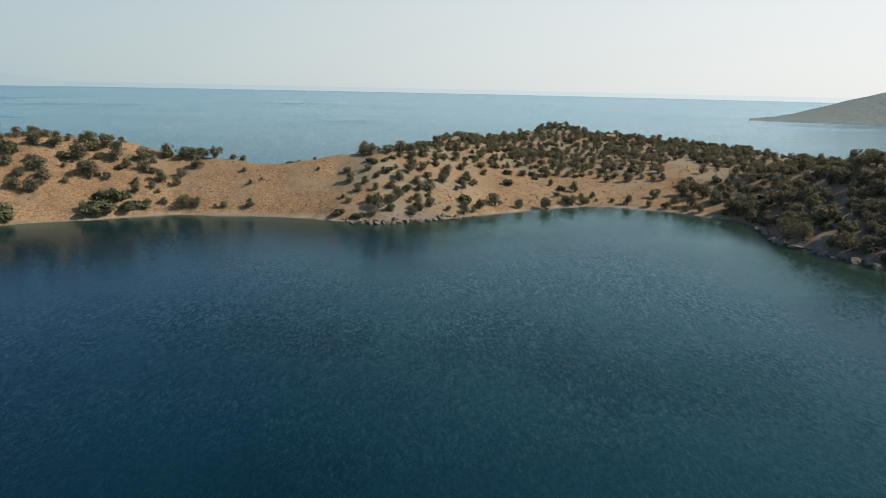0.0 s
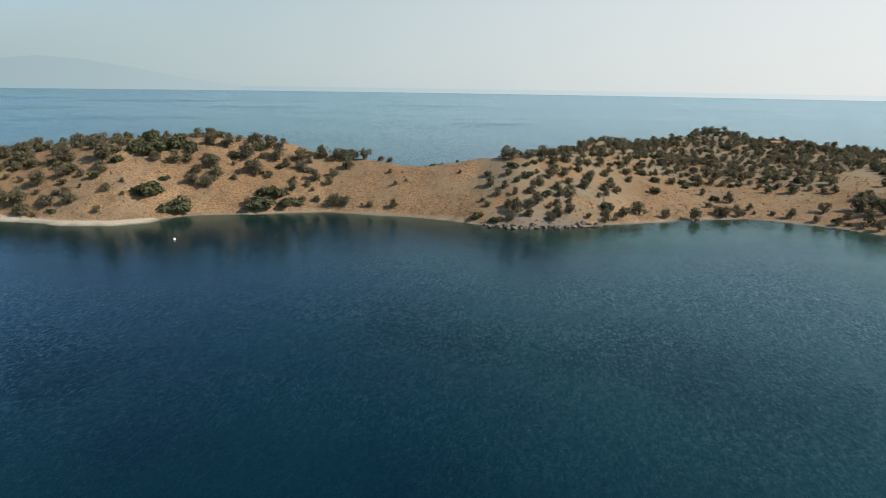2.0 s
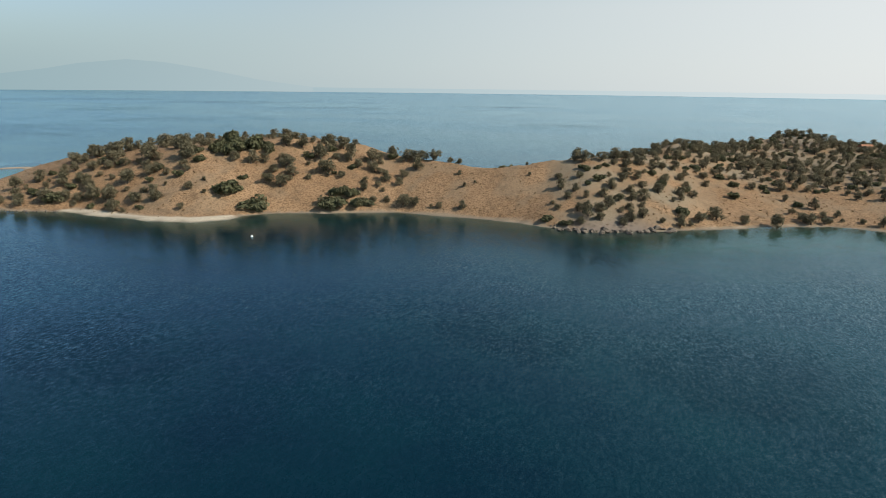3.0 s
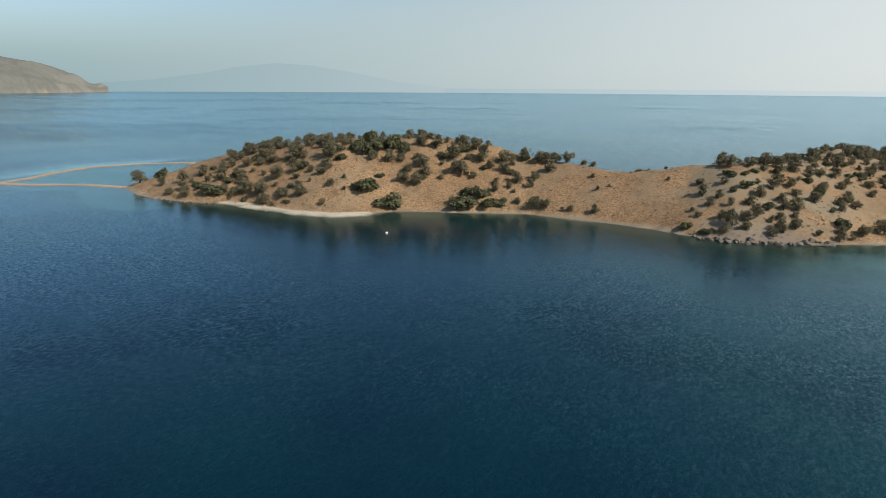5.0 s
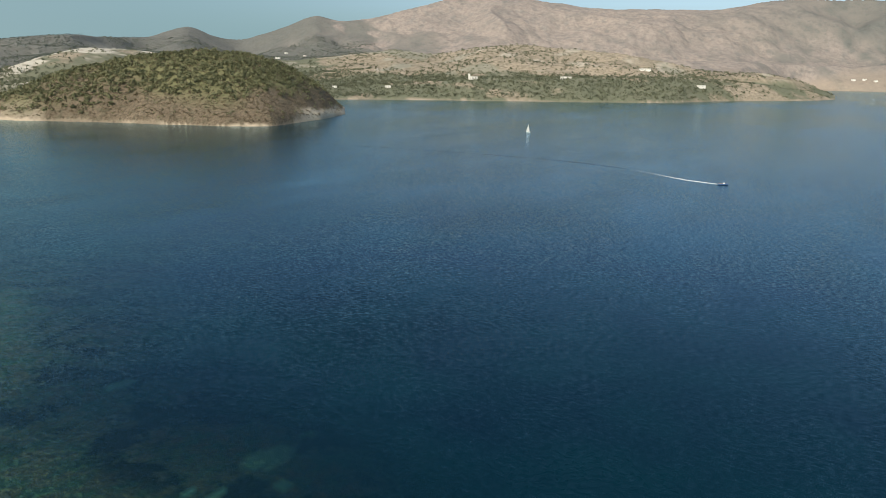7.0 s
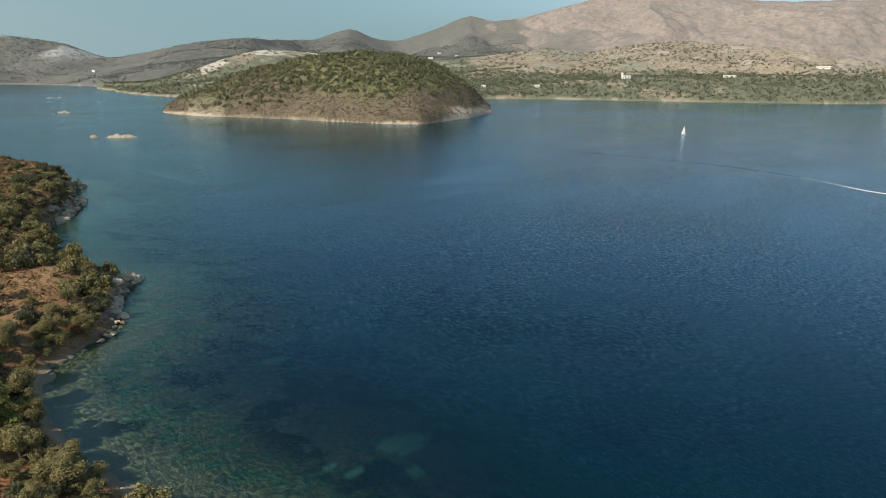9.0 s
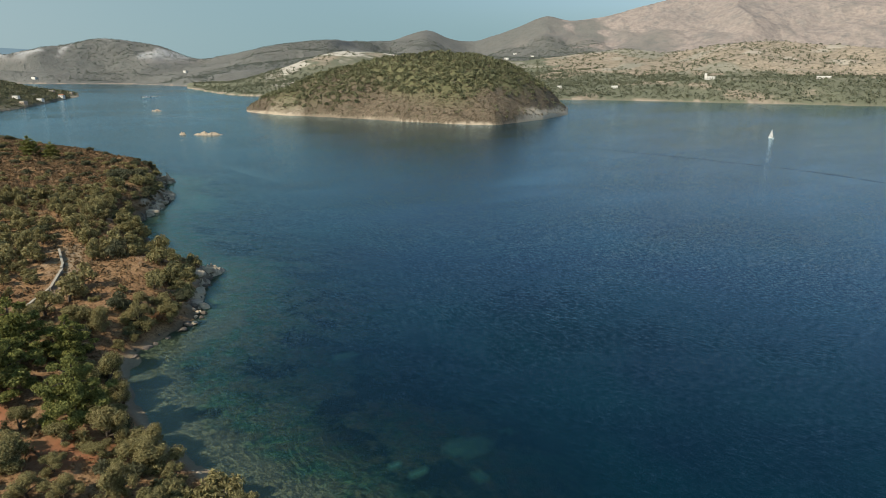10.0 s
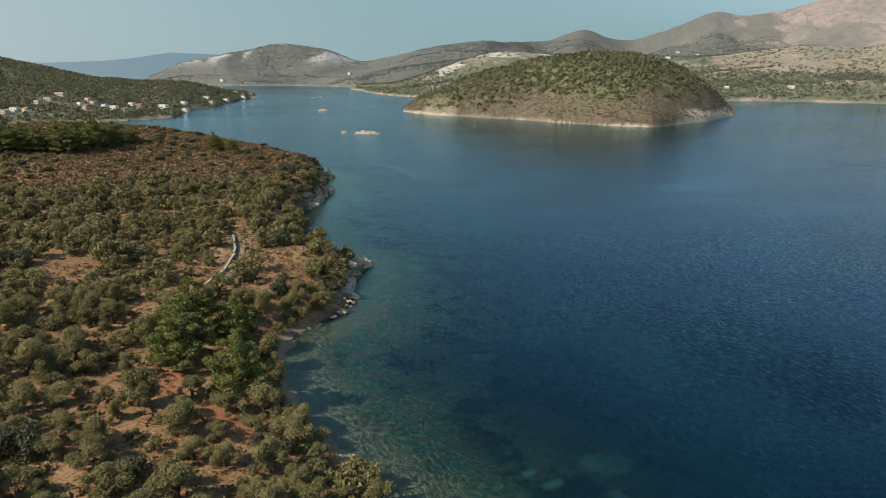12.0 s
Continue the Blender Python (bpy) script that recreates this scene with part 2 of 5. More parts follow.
def shore_distance(x, y, poly):
    """Distance to the shoreline: positive on land."""
    d = np.full(x.shape, 1e9)
    inside = np.zeros(x.shape, bool)
    for (ax, ay), (bx, by) in zip(poly, poly[1:] + poly[:1]):
        ex, ey = bx - ax, by - ay
        t = np.clip(((x - ax) * ex + (y - ay) * ey) / (ex * ex + ey * ey + 1e-9), 0, 1)
        d = np.minimum(d, np.hypot(x - ax - t * ex, y - ay - t * ey))
        cross = ((ay > y) != (by > y)) & (x < (bx - ax) * (y - ay) / (by - ay + 1e-12) + ax)
        inside ^= cross
    return np.where(inside, d, -d)


def spread(x, y, points, power=3.0):
    """Heights between scattered tops."""
    w, s = np.zeros(x.shape), np.zeros(x.shape)
    for px, py, pz in points:
        k = 1.0 / (np.hypot(x - px, y - py) + 12) ** power
        w += k
        s += k * pz
    return s / w


def line_distance(x, y, pts):
    d = np.full(x.shape, 1e9)
    for (ax, ay), (bx, by) in zip(pts, pts[1:]):
        ex, ey = bx - ax, by - ay
        t = np.clip(((x - ax) * ex + (y - ay) * ey) / (ex * ex + ey * ey + 1e-9), 0, 1)
        d = np.minimum(d, np.hypot(x - ax - t * ex, y - ay - t * ey))
    return d


def step(a, b, v):
    u = np.clip((v - a) / (b - a), 0, 1)
    return u * u * (3 - 2 * u)


# ---- the lie of the land ----
PEN_SHORE = [
    (-303, 195), (-275, 185), (-263, 182), (-245, 184), (-227, 190), (-212, 189), (-184, 188), (-165, 193), (-154, 202),
    (-155, 209), (-149, 217), (-131, 226), (-118, 232), (-101, 240), (-72, 240), (-50, 238), (-35, 233), (-22, 231), (-8, 237),
    (16, 250), (34, 262), (49, 270), (65, 276), (80, 275), (98, 267), (109, 259), (119, 250), (121, 233), (117, 212), (121, 203),
    (133, 180), (155, 150), (230, 120), (290, 200), (270, 330), (220, 470), (70, 530), (-30, 400), (-50, 325), (-75, 305), (-170, 345),
    (-260, 330), (-330, 245), (-318, 215),
]
PEN_TOPS = [
    (-275, 205, 8.7), (-262, 212, 15.5), (-238, 219, 20), (-210, 228, 23.5), (-188, 233, 20.7), (-180, 246, 25.7), (-165, 258, 27.7), (-140, 268, 24.7),
    (-118, 272, 20.7), (-90, 272, 23.5), (-66, 270, 24), (-48, 276, 24), (-36, 284, 22.5), (-21, 313, 24.5), (4, 349, 24.5), (43, 391, 20), (82, 437, 24.8), (105, 435, 17.5), (135, 422, 15.6), (156, 390, 12.2), (159, 330, 11.0), (50, 312, 7.5), (75, 320, 7.0), (98, 312, 7.0), (24, 292, 10.5), (118, 290, 7.5), (62, 370, 12.5), (105, 362, 12.0),
    (140, 255, 20.1), (165, 245, 25.1), (190, 225, 27.1),
]
SPIT = [(-225, 189), (-212, 190), (-184, 189), (-167, 194), (-156, 203)]
BAR_OUT = [(-320, 262), (-366, 286), (-387, 262), (-397, 233), (-389, 206), (-378, 187), (-374, 172)]
BAR_IN = [(-300, 198), (-333, 189), (-357, 174), (-374, 168)]
NEAR_SHORE = [
    (-27, -66), (-26, -72), (-25, -80), (-23, -90), (-23, -106), (-25, -118), (-28, -124), (-39, -131), (-45, -136), (-48, -145),
    (-53, -155), (-59, -164), (-54, -174), (-52, -186), (-54, -202), (-56, -218), (-58, -234), (-66, -246), (-79, -266), (-86, -280),
    (-86, -298), (-97, -318), (-97, -333), (-84, -362), (-62, -388), (-40, -410), (-5, -432), (70, -445), (220, -440), (320, -300), (220, -60), (120, 20), (40, -10), (-8, -38), (-22, -54),
]
NEAR_TOPS = [
    (-10, -75, 3), (10, -80, 5), (60, -90, 9), (-5, -110, 5), (30, -130, 8), (-20, -150, 6.5), (-35, -170, 7), (20, -180, 11), (-30, -200, 9.5), (60, -200, 14),
    (-45, -245, 10), (-10, -240, 13), (-62, -275, 10), (-76, -300, 9), (-78, -330, 11.5), (-55, -365, 15), (-34, -388, 19), (-17, -399, 23), (5, -400, 24),
    (23, -400, 26), (51, -397, 25), (100, -390, 27), (30, -300, 18), (-40, -310, 13.5),
]


def bars(x, y):
    d = np.minimum(line_distance(x, y, BAR_OUT), line_distance(x, y, BAR_IN))
    return 0.55 - 0.16 * d


def pen_height(x, y):
    x, y = np.asarray(x, float), np.asarray(y, float)
    sd = shore_distance(x, y, PEN_SHORE) + 2.0 * fbm(x, y, 14, 3, 2)
    u = np.clip((sd - 2) / 46, 0, 1)
    spit = line_distance(x, y, SPIT)
    top = spread(x, y, PEN_TOPS)
    cw = step(8, 25, x) * step(120, 106, x)
    land = 0.7 * step(0, 4, sd) + (top - 0.7) * (cw * u**1.35 + (1 - cw) * (0.6 * u + 0.4 * (1 - (1 - u) ** 1.5))) + step(6, 25, sd) * (0.9 * fbm(x, y, 26, 4, 5))
    land = np.minimum(land, 0.75 + np.maximum(0, spit - 6) * 0.55)
    under = np.maximum(-7.0, (0.03 + 0.15 * step(0, -30, x) * step(-250, -235, x)) * sd - 0.0011 * sd * sd)
    h = np.where(sd > 0, land, under)
    b = bars(x, y) + 0.15 * fbm(x, y, 6, 3, 4)
    lagoon = shore_distance(x, y, BAR_OUT + BAR_IN[::-1]) > 0
    h = np.where((sd <= 0) & lagoon, np.maximum(h, -0.9), h)
    return np.where(sd <= 0, np.maximum(h, np.maximum(b, -7)), h)


def near_height(x, y):
    x, y = np.asarray(x, float), np.asarray(y, float)
    sd = shore_distance(x, y, NEAR_SHORE) + 1.3 * fbm(x, y, 9, 3, 3)
    rough = step(-125, -150, y)
    u = np.clip(sd / (16 - 2 * rough), 0, 1)
    top = spread(x, y, NEAR_TOPS)
    land = (0.4 + 0.25 * rough) * step(0, 2.5, sd) + (top - 1) * (1 - (1 - u) ** 1.7) + step(3, 15, sd) * 0.5 * fbm(x, y, 12, 4, 8)
    land = land + rough * step(0, 3, sd) * (1 - step(6, 14, sd)) * 1.5 * fbm(x, y, 5, 4, 1)
    d = -sd
    under = -np.maximum(0, 0.035 * d + 0.0018 * d * d)
    return np.where(sd > 0, land, np.maximum(-9, under + 0.15 * fbm(x, y, 7, 3, 9)))


def grid_ground(name, fun, x0, x1, y0, y1, d, material, label, masks):
    nx, ny = int((x1 - x0) / d) + 1, int((y1 - y0) / d) + 1
    xs, ys = np.linspace(x0, x1, nx), np.linspace(y0, y1, ny)
    gx, gy = np.meshgrid(xs, ys)
    z = fun(gx, gy)
    return sheet(name, gx, gy, z, material, label, masks), (x0, y0, xs[1] - xs[0], ys[1] - ys[0], z)


def lie(grid, x, y):
    """The height of a ground sheet at one place."""
    x0, y0, dx, dy, z = grid
    u, v = (x - x0) / dx, (y - y0) / dy
    i, j = min(max(int(u), 0), z.shape[1] - 2), min(max(int(v), 0), z.shape[0] - 2)
    u, v = u - i, v - j
    return float((z[j, i] * (1 - u) + z[j, i + 1] * u) * (1 - v) + (z[j + 1, i] * (1 - u) + z[j + 1, i + 1] * u) * v)


def sheet(name, gx, gy, z, material, label, masks, kind="structure"):
    ny, nx = gx.shape
    verts = np.stack([gx.ravel(), gy.ravel(), z.ravel()], 1)
    i = np.arange(nx * ny).reshape(ny, nx)
    quads = np.stack([i[:-1, :-1], i[:-1, 1:], i[1:, 1:], i[1:, :-1]], -1).reshape(-1, 4)
    me = bpy.data.meshes.new(name)
    me.vertices.add(len(verts))
    me.vertices.foreach_set("co", verts.ravel())
    me.loops.add(quads.size)
    me.loops.foreach_set("vertex_index", quads.ravel())
    me.polygons.add(len(quads))
    me.polygons.foreach_set("loop_start", np.arange(len(quads)) * 4)
    me.update(calc_edges=True)
    me.materials.append(material)
    me.shade_smooth()
    for key, values in masks(gx, gy, z).items():
        a = me.attributes.new(key, "FLOAT", "POINT")
        a.data.foreach_set("value", np.ascontiguousarray(values.ravel(), dtype=np.float32))
    return tagged(new(name, me), label, "ground", kind=kind)


def pen_masks(x, y, z):
    sd = shore_distance(x, y, PEN_SHORE)
    n = fbm(x, y, 10, 4, 6)
    rocky = step(25, 10, np.hypot(x + 12, (y - 236) * 1.5)) + step(30, 15, np.hypot(x - 122, y - 205)) + step(18, 8, np.hypot(x - 80, y - 430))
    sand = step(2.4 + 1.5 * n, 1.0, sd) * (z > -0.3)
    spit = step(5.5, 4, line_distance(x, y, SPIT) + n)
    return {"rock": np.clip(rocky, 0, 1), "sand": np.clip(np.maximum(0.5 * sand, np.maximum(spit, 0.6 * (sd < 0))) - rocky * 0.6, 0, 1), "wet": step(0.35, 0.1, z) * step(-1.2, -0.2, z) * 0.6, "bed": step(-2, -8, sd) * (bars(x, y) < -0.4), "pale": np.clip(step(-1.6, -1.0, z) * step(-230, -260, x) * (sd < -1) + 0.4 * step(-10, 40, x + 20 * n) * step(112, 98, x) * (sd < -1), 0, 1), "scrub": 0.75 * step(-46, -30, x + 8 * n) * step(2, 8, sd) * (1 - step(8, 20, x) * step(125, 112, x) * step(62, 48, sd + 10 * n)) * step(-0.5, 0.1, n + 0.2 * fbm(x, y, 30, 3, 2)) + 0.35 * step(0.05, 0.3, n) * step(5, 12, sd)}


def near_masks(x, y, z):
    sd = shore_distance(x, y, NEAR_SHORE)
    n = fbm(x, y, 6, 4, 6)
    rough = step(-124, -138, y)
    head = np.zeros_like(z)
    for px, py, r in ((-56, -164, 11), (-96, -320, 13), (-85, -284, 12), (-74, -260, 9), (-47, -143, 6)):
        head = np.maximum(head, step(1.2, 0.7, np.hypot(x - px, y - py) / r + 0.4 * n))
    rock = rough * np.maximum(head * step(7 + 6 * n, 3, sd), 0.25 * step(2.2 + 3 * n, 1.0, sd))
    path = step(3.2, 1.6, line_distance(x, y, [(-31, -183), (-28, -170), (-24, -157), (-20, -150)]) + n)
    red = step(7, 3, np.minimum(np.hypot(x + 3, y + 105), np.hypot(x + 12, y + 90)) + 3 * n)
    pale = np.zeros_like(z)
    for px, py, rx, ry in ((-60, -65, 4.5, 2.2), (-63, -105, 3.5, 1.4), (-49, -63, 1.3, 0.8), (-47, -66, 1.2, 0.8), (-56, -58, 1.5, 0.8), (-70, -66, 1.5, 0.9), (-96, -262, 9, 16)):
        pale = np.maximum(pale, (0.25 if py < -200 else 1.0) * step(1.25, 0.75, np.hypot((x - px) / rx, (y - py) / ry) + 0.35 * n))
    weedy = np.zeros_like(z)
    for px, py, rx, ry in ((-32, -109, 4.5, 3.0), (-34, -113, 3, 2), (-31, -95, 2.5, 1.5), (-31, -87, 3.0, 1.6), (-30, -80, 1.6, 2.6), (-34, -122, 4, 2)):
        weedy = np.maximum(weedy, 1.6 * step(1.3, 0.7, np.hypot((x - px) / rx, (y - py) / ry) + 0.5 * n))
    bare = step(1.8, 0.6, sd) * (1 - rough)
    return {"rock": np.clip(rock, 0, 1), "sand": np.clip(bare + path * 0.7 + (sd < 0), 0, 1), "bed": np.maximum(step(-6, -11, sd + 2.5 * n), 0.8 * rough * step(0.5, -2, sd)), "pale": pale, "weedy": np.maximum(step(-13, -22, sd), weedy), "wet": np.maximum(step(0.2, 0.05, z) * step(-0.1, 0.0, z) * 0.2, 0.65 * rough * step(3.0 + 2 * n, 1.0, sd) * step(-3, -1, sd)), "scrub": np.clip(red, 0, 1)}


ground, PEN_GRID = grid_ground("ground", pen_height, -440, 300, 120, 540, 2.0, M_PEN, "dry grassy peninsula with low tree-dotted hills", pen_masks)
near_ground, NEAR_GRID = grid_ground("near_ground", near_height, -160, 230, -520, -20, 1.1, M_NEAR, "brown sloping olive grove ground by the bay", near_masks)


def polar(name, coast, crest, back, az0, az1, daz, dists, material, label, cliff, mid=None, rough=(60, 0.012), masks=None):
    """A land seen across the water, as heights over bearing and distance from the middle of the bay."""
    az = np.arange(az0, az1 + daz / 2, daz)
    a, d = np.meshgrid(az, dists, indexing="ij")
    x, y = -np.sin(np.radians(a)) * d, np.cos(np.radians(a)) * d
    z = polar_height(x, y, coast, crest, back, cliff, mid, rough)
    return sheet(name, x, y, z, material, label, masks or far_masks(cliff))


def table(a, rows, k):
    xs, vs = [r[0] for r in rows], [r[k] for r in rows]
    return sum(w * np.interp(a + o, xs, vs) for o, w in ((-0.9, 0.1), (-0.5, 0.2), (0, 0.4), (0.5, 0.2), (0.9, 0.1)))


def polar_height(x, y, coast, crest, back, cliff, mid, rough):
    a = np.degrees(np.arctan2(-x, y)) % 360
    d = np.hypot(x, y)
    wob = rough[0] * 0.12 * fbm(x, y, rough[0] * 0.8, 3, 3)
    d0 = table(a, coast, 1) + wob
    d2 = table(a, crest, 1)
    z2 = 51.5 + d2 * np.tan(np.radians(table(a, crest, 2)))
    d2 = np.maximum(d2, d0 + 30)
    s = (d - d0) / (d2 - d0)
    if mid:
        d1 = np.maximum(table(a, mid, 1), d0 + 20)
        d2 = np.maximum(d2, d1 + 60)
        z1 = 51.5 + d1 * np.tan(np.radians(table(a, mid, 2)))
        z1 = np.maximum(z1, 2)
        u = np.clip((d - d0) / (d1 - d0), 0, 1)
        v = np.clip((d - d1) / (d2 - d1), 0, 1)
        front = z1 * (1 - (1 - u) ** 1.6)
        rear = z1 + (z2 - z1) * v**1.15 - 0.22 * z1 * np.sin(np.pi * np.clip(v * 2.2, 0, 1))
        land = np.where(d < d1, front, rear)
        env = np.sin(np.pi * u) * 0.6 + np.sin(np.pi * v)
    else:
        u = np.clip(s, 0, 1)
        land = z2 * (1 - (1 - u) ** 1.3)
        env = np.sin(np.pi * u)
    land = np.where(d > d2, z2 * np.clip(1 - (d - d2) / (table(a, back, 1) - d2), 0, 1), land)
    ridged = 1 - np.abs(fbm(x, y, rough[0] * 4, 5, 7)) * 2.2
    land = land + d * rough[1] * (ridged - 0.45) * env + np.where(d > d0, 1, 0) * d * 0.0016 * fbm(x, y, rough[0] * 0.6, 4, 4)
    low = cliff * (0.7 + 0.6 * fbm(x, y, rough[0] * 0.5, 4, 2))
    land = np.maximum(land, 0.3) + low * step(0, 12, d - d0) * step(0.0, 6, z2)
    return np.where((d < d0) | (z2 < 0.4) | (d > table(a, back, 1)), -3.0, land)


def far_masks(cliff, scrub_of=None, bare_of=None, field_of=None):
    def masks(x, y, z):
        n = fbm(x, y, 40, 4, 6)
        a = np.degrees(np.arctan2(-x, y)) % 360
        d = np.hypot(x, y)
        m, w = fbm(x, y, 300, 4, 8), fbm(x, y, 90, 4, 9)
        green = scrub_of(a, d, z, m, w) if scrub_of else np.zeros_like(z)
        bare = bare_of(a, d, z, m, w) if bare_of else np.zeros_like(z)
        k = fbm(x, y, 22, 4, 16)
        shore = step(cliff * (0.85 + 1.1 * k + 0.4 * n), cliff * (0.62 + 1.1 * k + 0.4 * n), z)
        shore = shore * (0.25 + 0.75 * step(-0.35, 0.1, fbm(x, y, 45, 3, 19)))
        shore = shore * step(1.7 * cliff, 1.2 * cliff, z)
        field = field_of(a, d, z, m, w) if field_of else np.zeros_like(z)
        return {"rock": np.clip(bare, 0, 1), "sand": np.clip(np.maximum(shore, field), 0, 1), "wet": step(0.5, 0.2, z) * 0.3, "scrub": np.clip(green, 0, 1) * (1 - shore) * (1 - 0.85 * np.clip(bare, 0, 1))}
    return masks


ISLE_COAST = [(127, 980), (128.6, 870), (129.4, 835), (130.0, 790), (132.0, 728), (135.1, 663), (138.3, 670), (143.1, 702), (148, 752), (154, 810), (156.6, 880), (157.6, 980)]
ISLE_CREST = [(127, 985, -4), (128.8, 930, -3.3), (130.14, 870, -1.7), (133.1, 850, 0.25), (136.3, 840, 1.25), (139.7, 840, 1.52), (144.9, 850, 1.0), (149.7, 880, -0.15), (154.1, 900, -1.9), (156.6, 920, -3.2), (157.6, 985, -4)]
ISLE_BACK = [(127, 1020), (130, 1050), (133, 1090), (149, 1090), (154, 1010), (156.6, 950), (157.6, 1000)]
islet = polar("islet", ISLE_COAST, ISLE_CREST, ISLE_BACK, 128.2, 157.2, 0.12, np.linspace(640, 1100, 150), M_ISLE, "rounded islet of brown heath and green pines with pale rock shore", 3.2, rough=(40, 0.006), masks=far_masks(3.2, lambda a, d, z, m, w: step(18, 40, z + 30 * w), lambda a, d, z, m, w: np.maximum(0.3 * step(0.42, 0.5, w), step(133.5, 131.5, a) * step(12, 8, z + 16 * w))))

VIL_COAST = [(167.8, 1500), (168.85, 1385), (169.7, 1360), (170.5, 1195), (172.3, 1050), (174, 960), (175.5, 810), (180, 780), (191, 740)]
VIL_CREST = [(167.8, 1505, -2.2), (168.85, 1440, -2.0), (171.3, 1450, -1.5), (174.3, 1480, -0.85), (177.2, 1500, -0.8), (178.7, 1480, -0.7), (179.4, 1480, -0.4), (180.1, 1480, -0.65), (181.1, 1550, -0.4), (184, 1650, 0.25), (186.7, 1800, 0.95), (191, 2000, 1.5)]
VIL_BACK = [(167.8, 1560), (169, 1640), (171.3, 1850), (175, 2200), (195, 2500)]
village_hill = polar("village_hill", VIL_COAST, VIL_CREST, VIL_BACK, 167.8, 191, 0.1, np.linspace(720, 2000, 130), M_VIL, "scrubby headland with a scattered seaside village", 1.2, rough=(60, 0.006))

MAIN_COAST = [(57.3, 4700), (57.8, 4560), (62, 4150), (66, 3800), (70, 3700), (92, 3650), (96, 2900), (100, 2300), (120, 2400), (128, 2300), (136, 2300), (144, 2250), (158.5, 2200), (160.9, 2250), (165.8, 2600), (170, 2600), (176.5, 2900), (178, 3100)]
MAIN_MID = [(57.3, 4705, -1), (62, 4250, 0.3), (70, 4000, 0.8), (80, 4000, 1.0), (88, 4000, 0.9), (96, 3500, 1.2), (104, 3000, 1.5), (120, 2900, 1.3), (133, 2900, 1.2), (145, 2550, 1.4), (150, 2500, 1.2), (157.6, 2500, 0.2), (160.5, 2500, -0.5), (166, 2780, -0.4), (171, 2800, -0.3), (178, 3150, -0.9)]
MAIN_CREST = [(57.3, 4710, -0.7), (57.8, 4700, -0.44), (60.6, 4800, 1.16), (64.6, 4800, 2.04), (71.5, 4800, 3.09), (78.3, 4800, 4.3), (84.1, 4800, 5.29), (88.9, 4750, 5.57), (93.5, 4600, 5.8), (98, 4400, 5.15), (104, 4200, 5.3), (108, 4000, 5.4), (110, 4000, 5.74), (114.7, 3900, 6.23), (119.5, 3800, 6.2), (122.4, 3700, 5.49), (126.7, 3600, 4.38), (129, 3600, 4.19), (130.9, 3600, 4.7), (133.2, 3600, 3.77), (136.9, 3600, 2.48), (138.7, 3500, 2.6), (141.15, 3500, 3.5), (144.1, 3500, 2.35), (146.9, 3100, 2.4), (149.3, 2800, 2.58), (152.2, 2800, 2.31), (156.1, 2800, 1.51)]
MAIN_CREST += [(160, 2900, 0.65), (162.8, 2950, 1.8), (166.5, 3000, 2.25), (171, 3000, 1.37), (173.7, 3000, 0.64), (176.3, 3000, -0.15), (178, 3100, -0.95)]
MAIN_BACK, MAIN_ROUGH = [(50, 4950), (110, 4950), (180, 4500)], (160, 0.022)
mainland = polar("mainland", MAIN_COAST, MAIN_CREST, MAIN_BACK, 57.3, 178, 0.15, np.linspace(2180, 4850, 200), M_FAR, "hazy brown mountains above the far coast", 3, mid=MAIN_MID, rough=MAIN_ROUGH, masks=far_masks(
    3, lambda a, d, z, m, w: step(118, 132, a + 8 * m) * (step(-0.1, 0.15, w + 0.6 * m + 0.8 * step(126, 133, a) + 0.3 * step(134, 140, a) - 0.15 * step(159, 163, a) * step(60, 110, z))) + step(132, 118, a + 8 * m) * (0.65 * step(-0.5, 0.4, 0.7 * w + 0.4 * m + (z - 190) / 260) * step(104, 88, a) + 0.75 * step(72, 63, a) + 0.25 * step(92, 86, a) + 0.25 * step(0.0, 0.5, w)),
    lambda a, d, z, m, w: step(0.0, 0.25, w) * (step(158, 161, a) * step(60, 110, z) + 0.25 * step(66, 60, a) * step(150, 60, z)),
    lambda a, d, z, m, w: step(64, 68, a) * step(112, 92, a) * step(90, 30, z + 60 * m) * 0.8))


FORE_COAST = [(89.2, 2120), (89.6, 1990), (90.4, 1900), (97.3, 1645), (101.4, 1452), (108.2, 1387), (115.6, 1365), (125.5, 1360), (130.3, 1344), (140, 1300), (150, 1350), (156.3, 1405), (158.5, 1550), (160.4, 1850), (161, 2100)]
FORE_CREST = [(89.2, 2150, -1.35), (89.8, 2100, -1.1), (91.2, 2000, -0.35), (92.2, 2000, 0.0), (94.7, 2000, 0.4), (98.4, 1950, 0.45), (102, 1900, 1.22), (105, 1900, 1.87), (109.8, 2000, 2.17), (113.6, 2050, 2.51), (117.5, 2100, 2.24), (120.4, 2100, 1.6), (124.3, 2100, 1.92), (129, 2100, 1.4), (133, 2100, 0.9), (140, 2000, 1.0), (145.4, 1950, 1.5), (148.3, 1900, 1.66), (151.2, 1850, 0.9), (154.1, 1750, -0.13), (157.6, 1700, -1.15), (160.4, 1950, -1.25), (161, 2150, -1.4)]
FORE_BACK = [(85, 2450), (120, 2900), (161, 2600)]
FORE_SHELF = [(89.2, 2140, -1.36), (92, 1950, -0.8), (98, 1800, -0.1), (103, 1600, -0.1), (110, 1560, -0.2), (117.5, 1500, -0.3), (124, 1500, -0.9), (130, 1500, -1.2), (140, 1500, -0.8), (150, 1500, -0.6), (157, 1560, -1.45), (161, 2140, -1.42)]
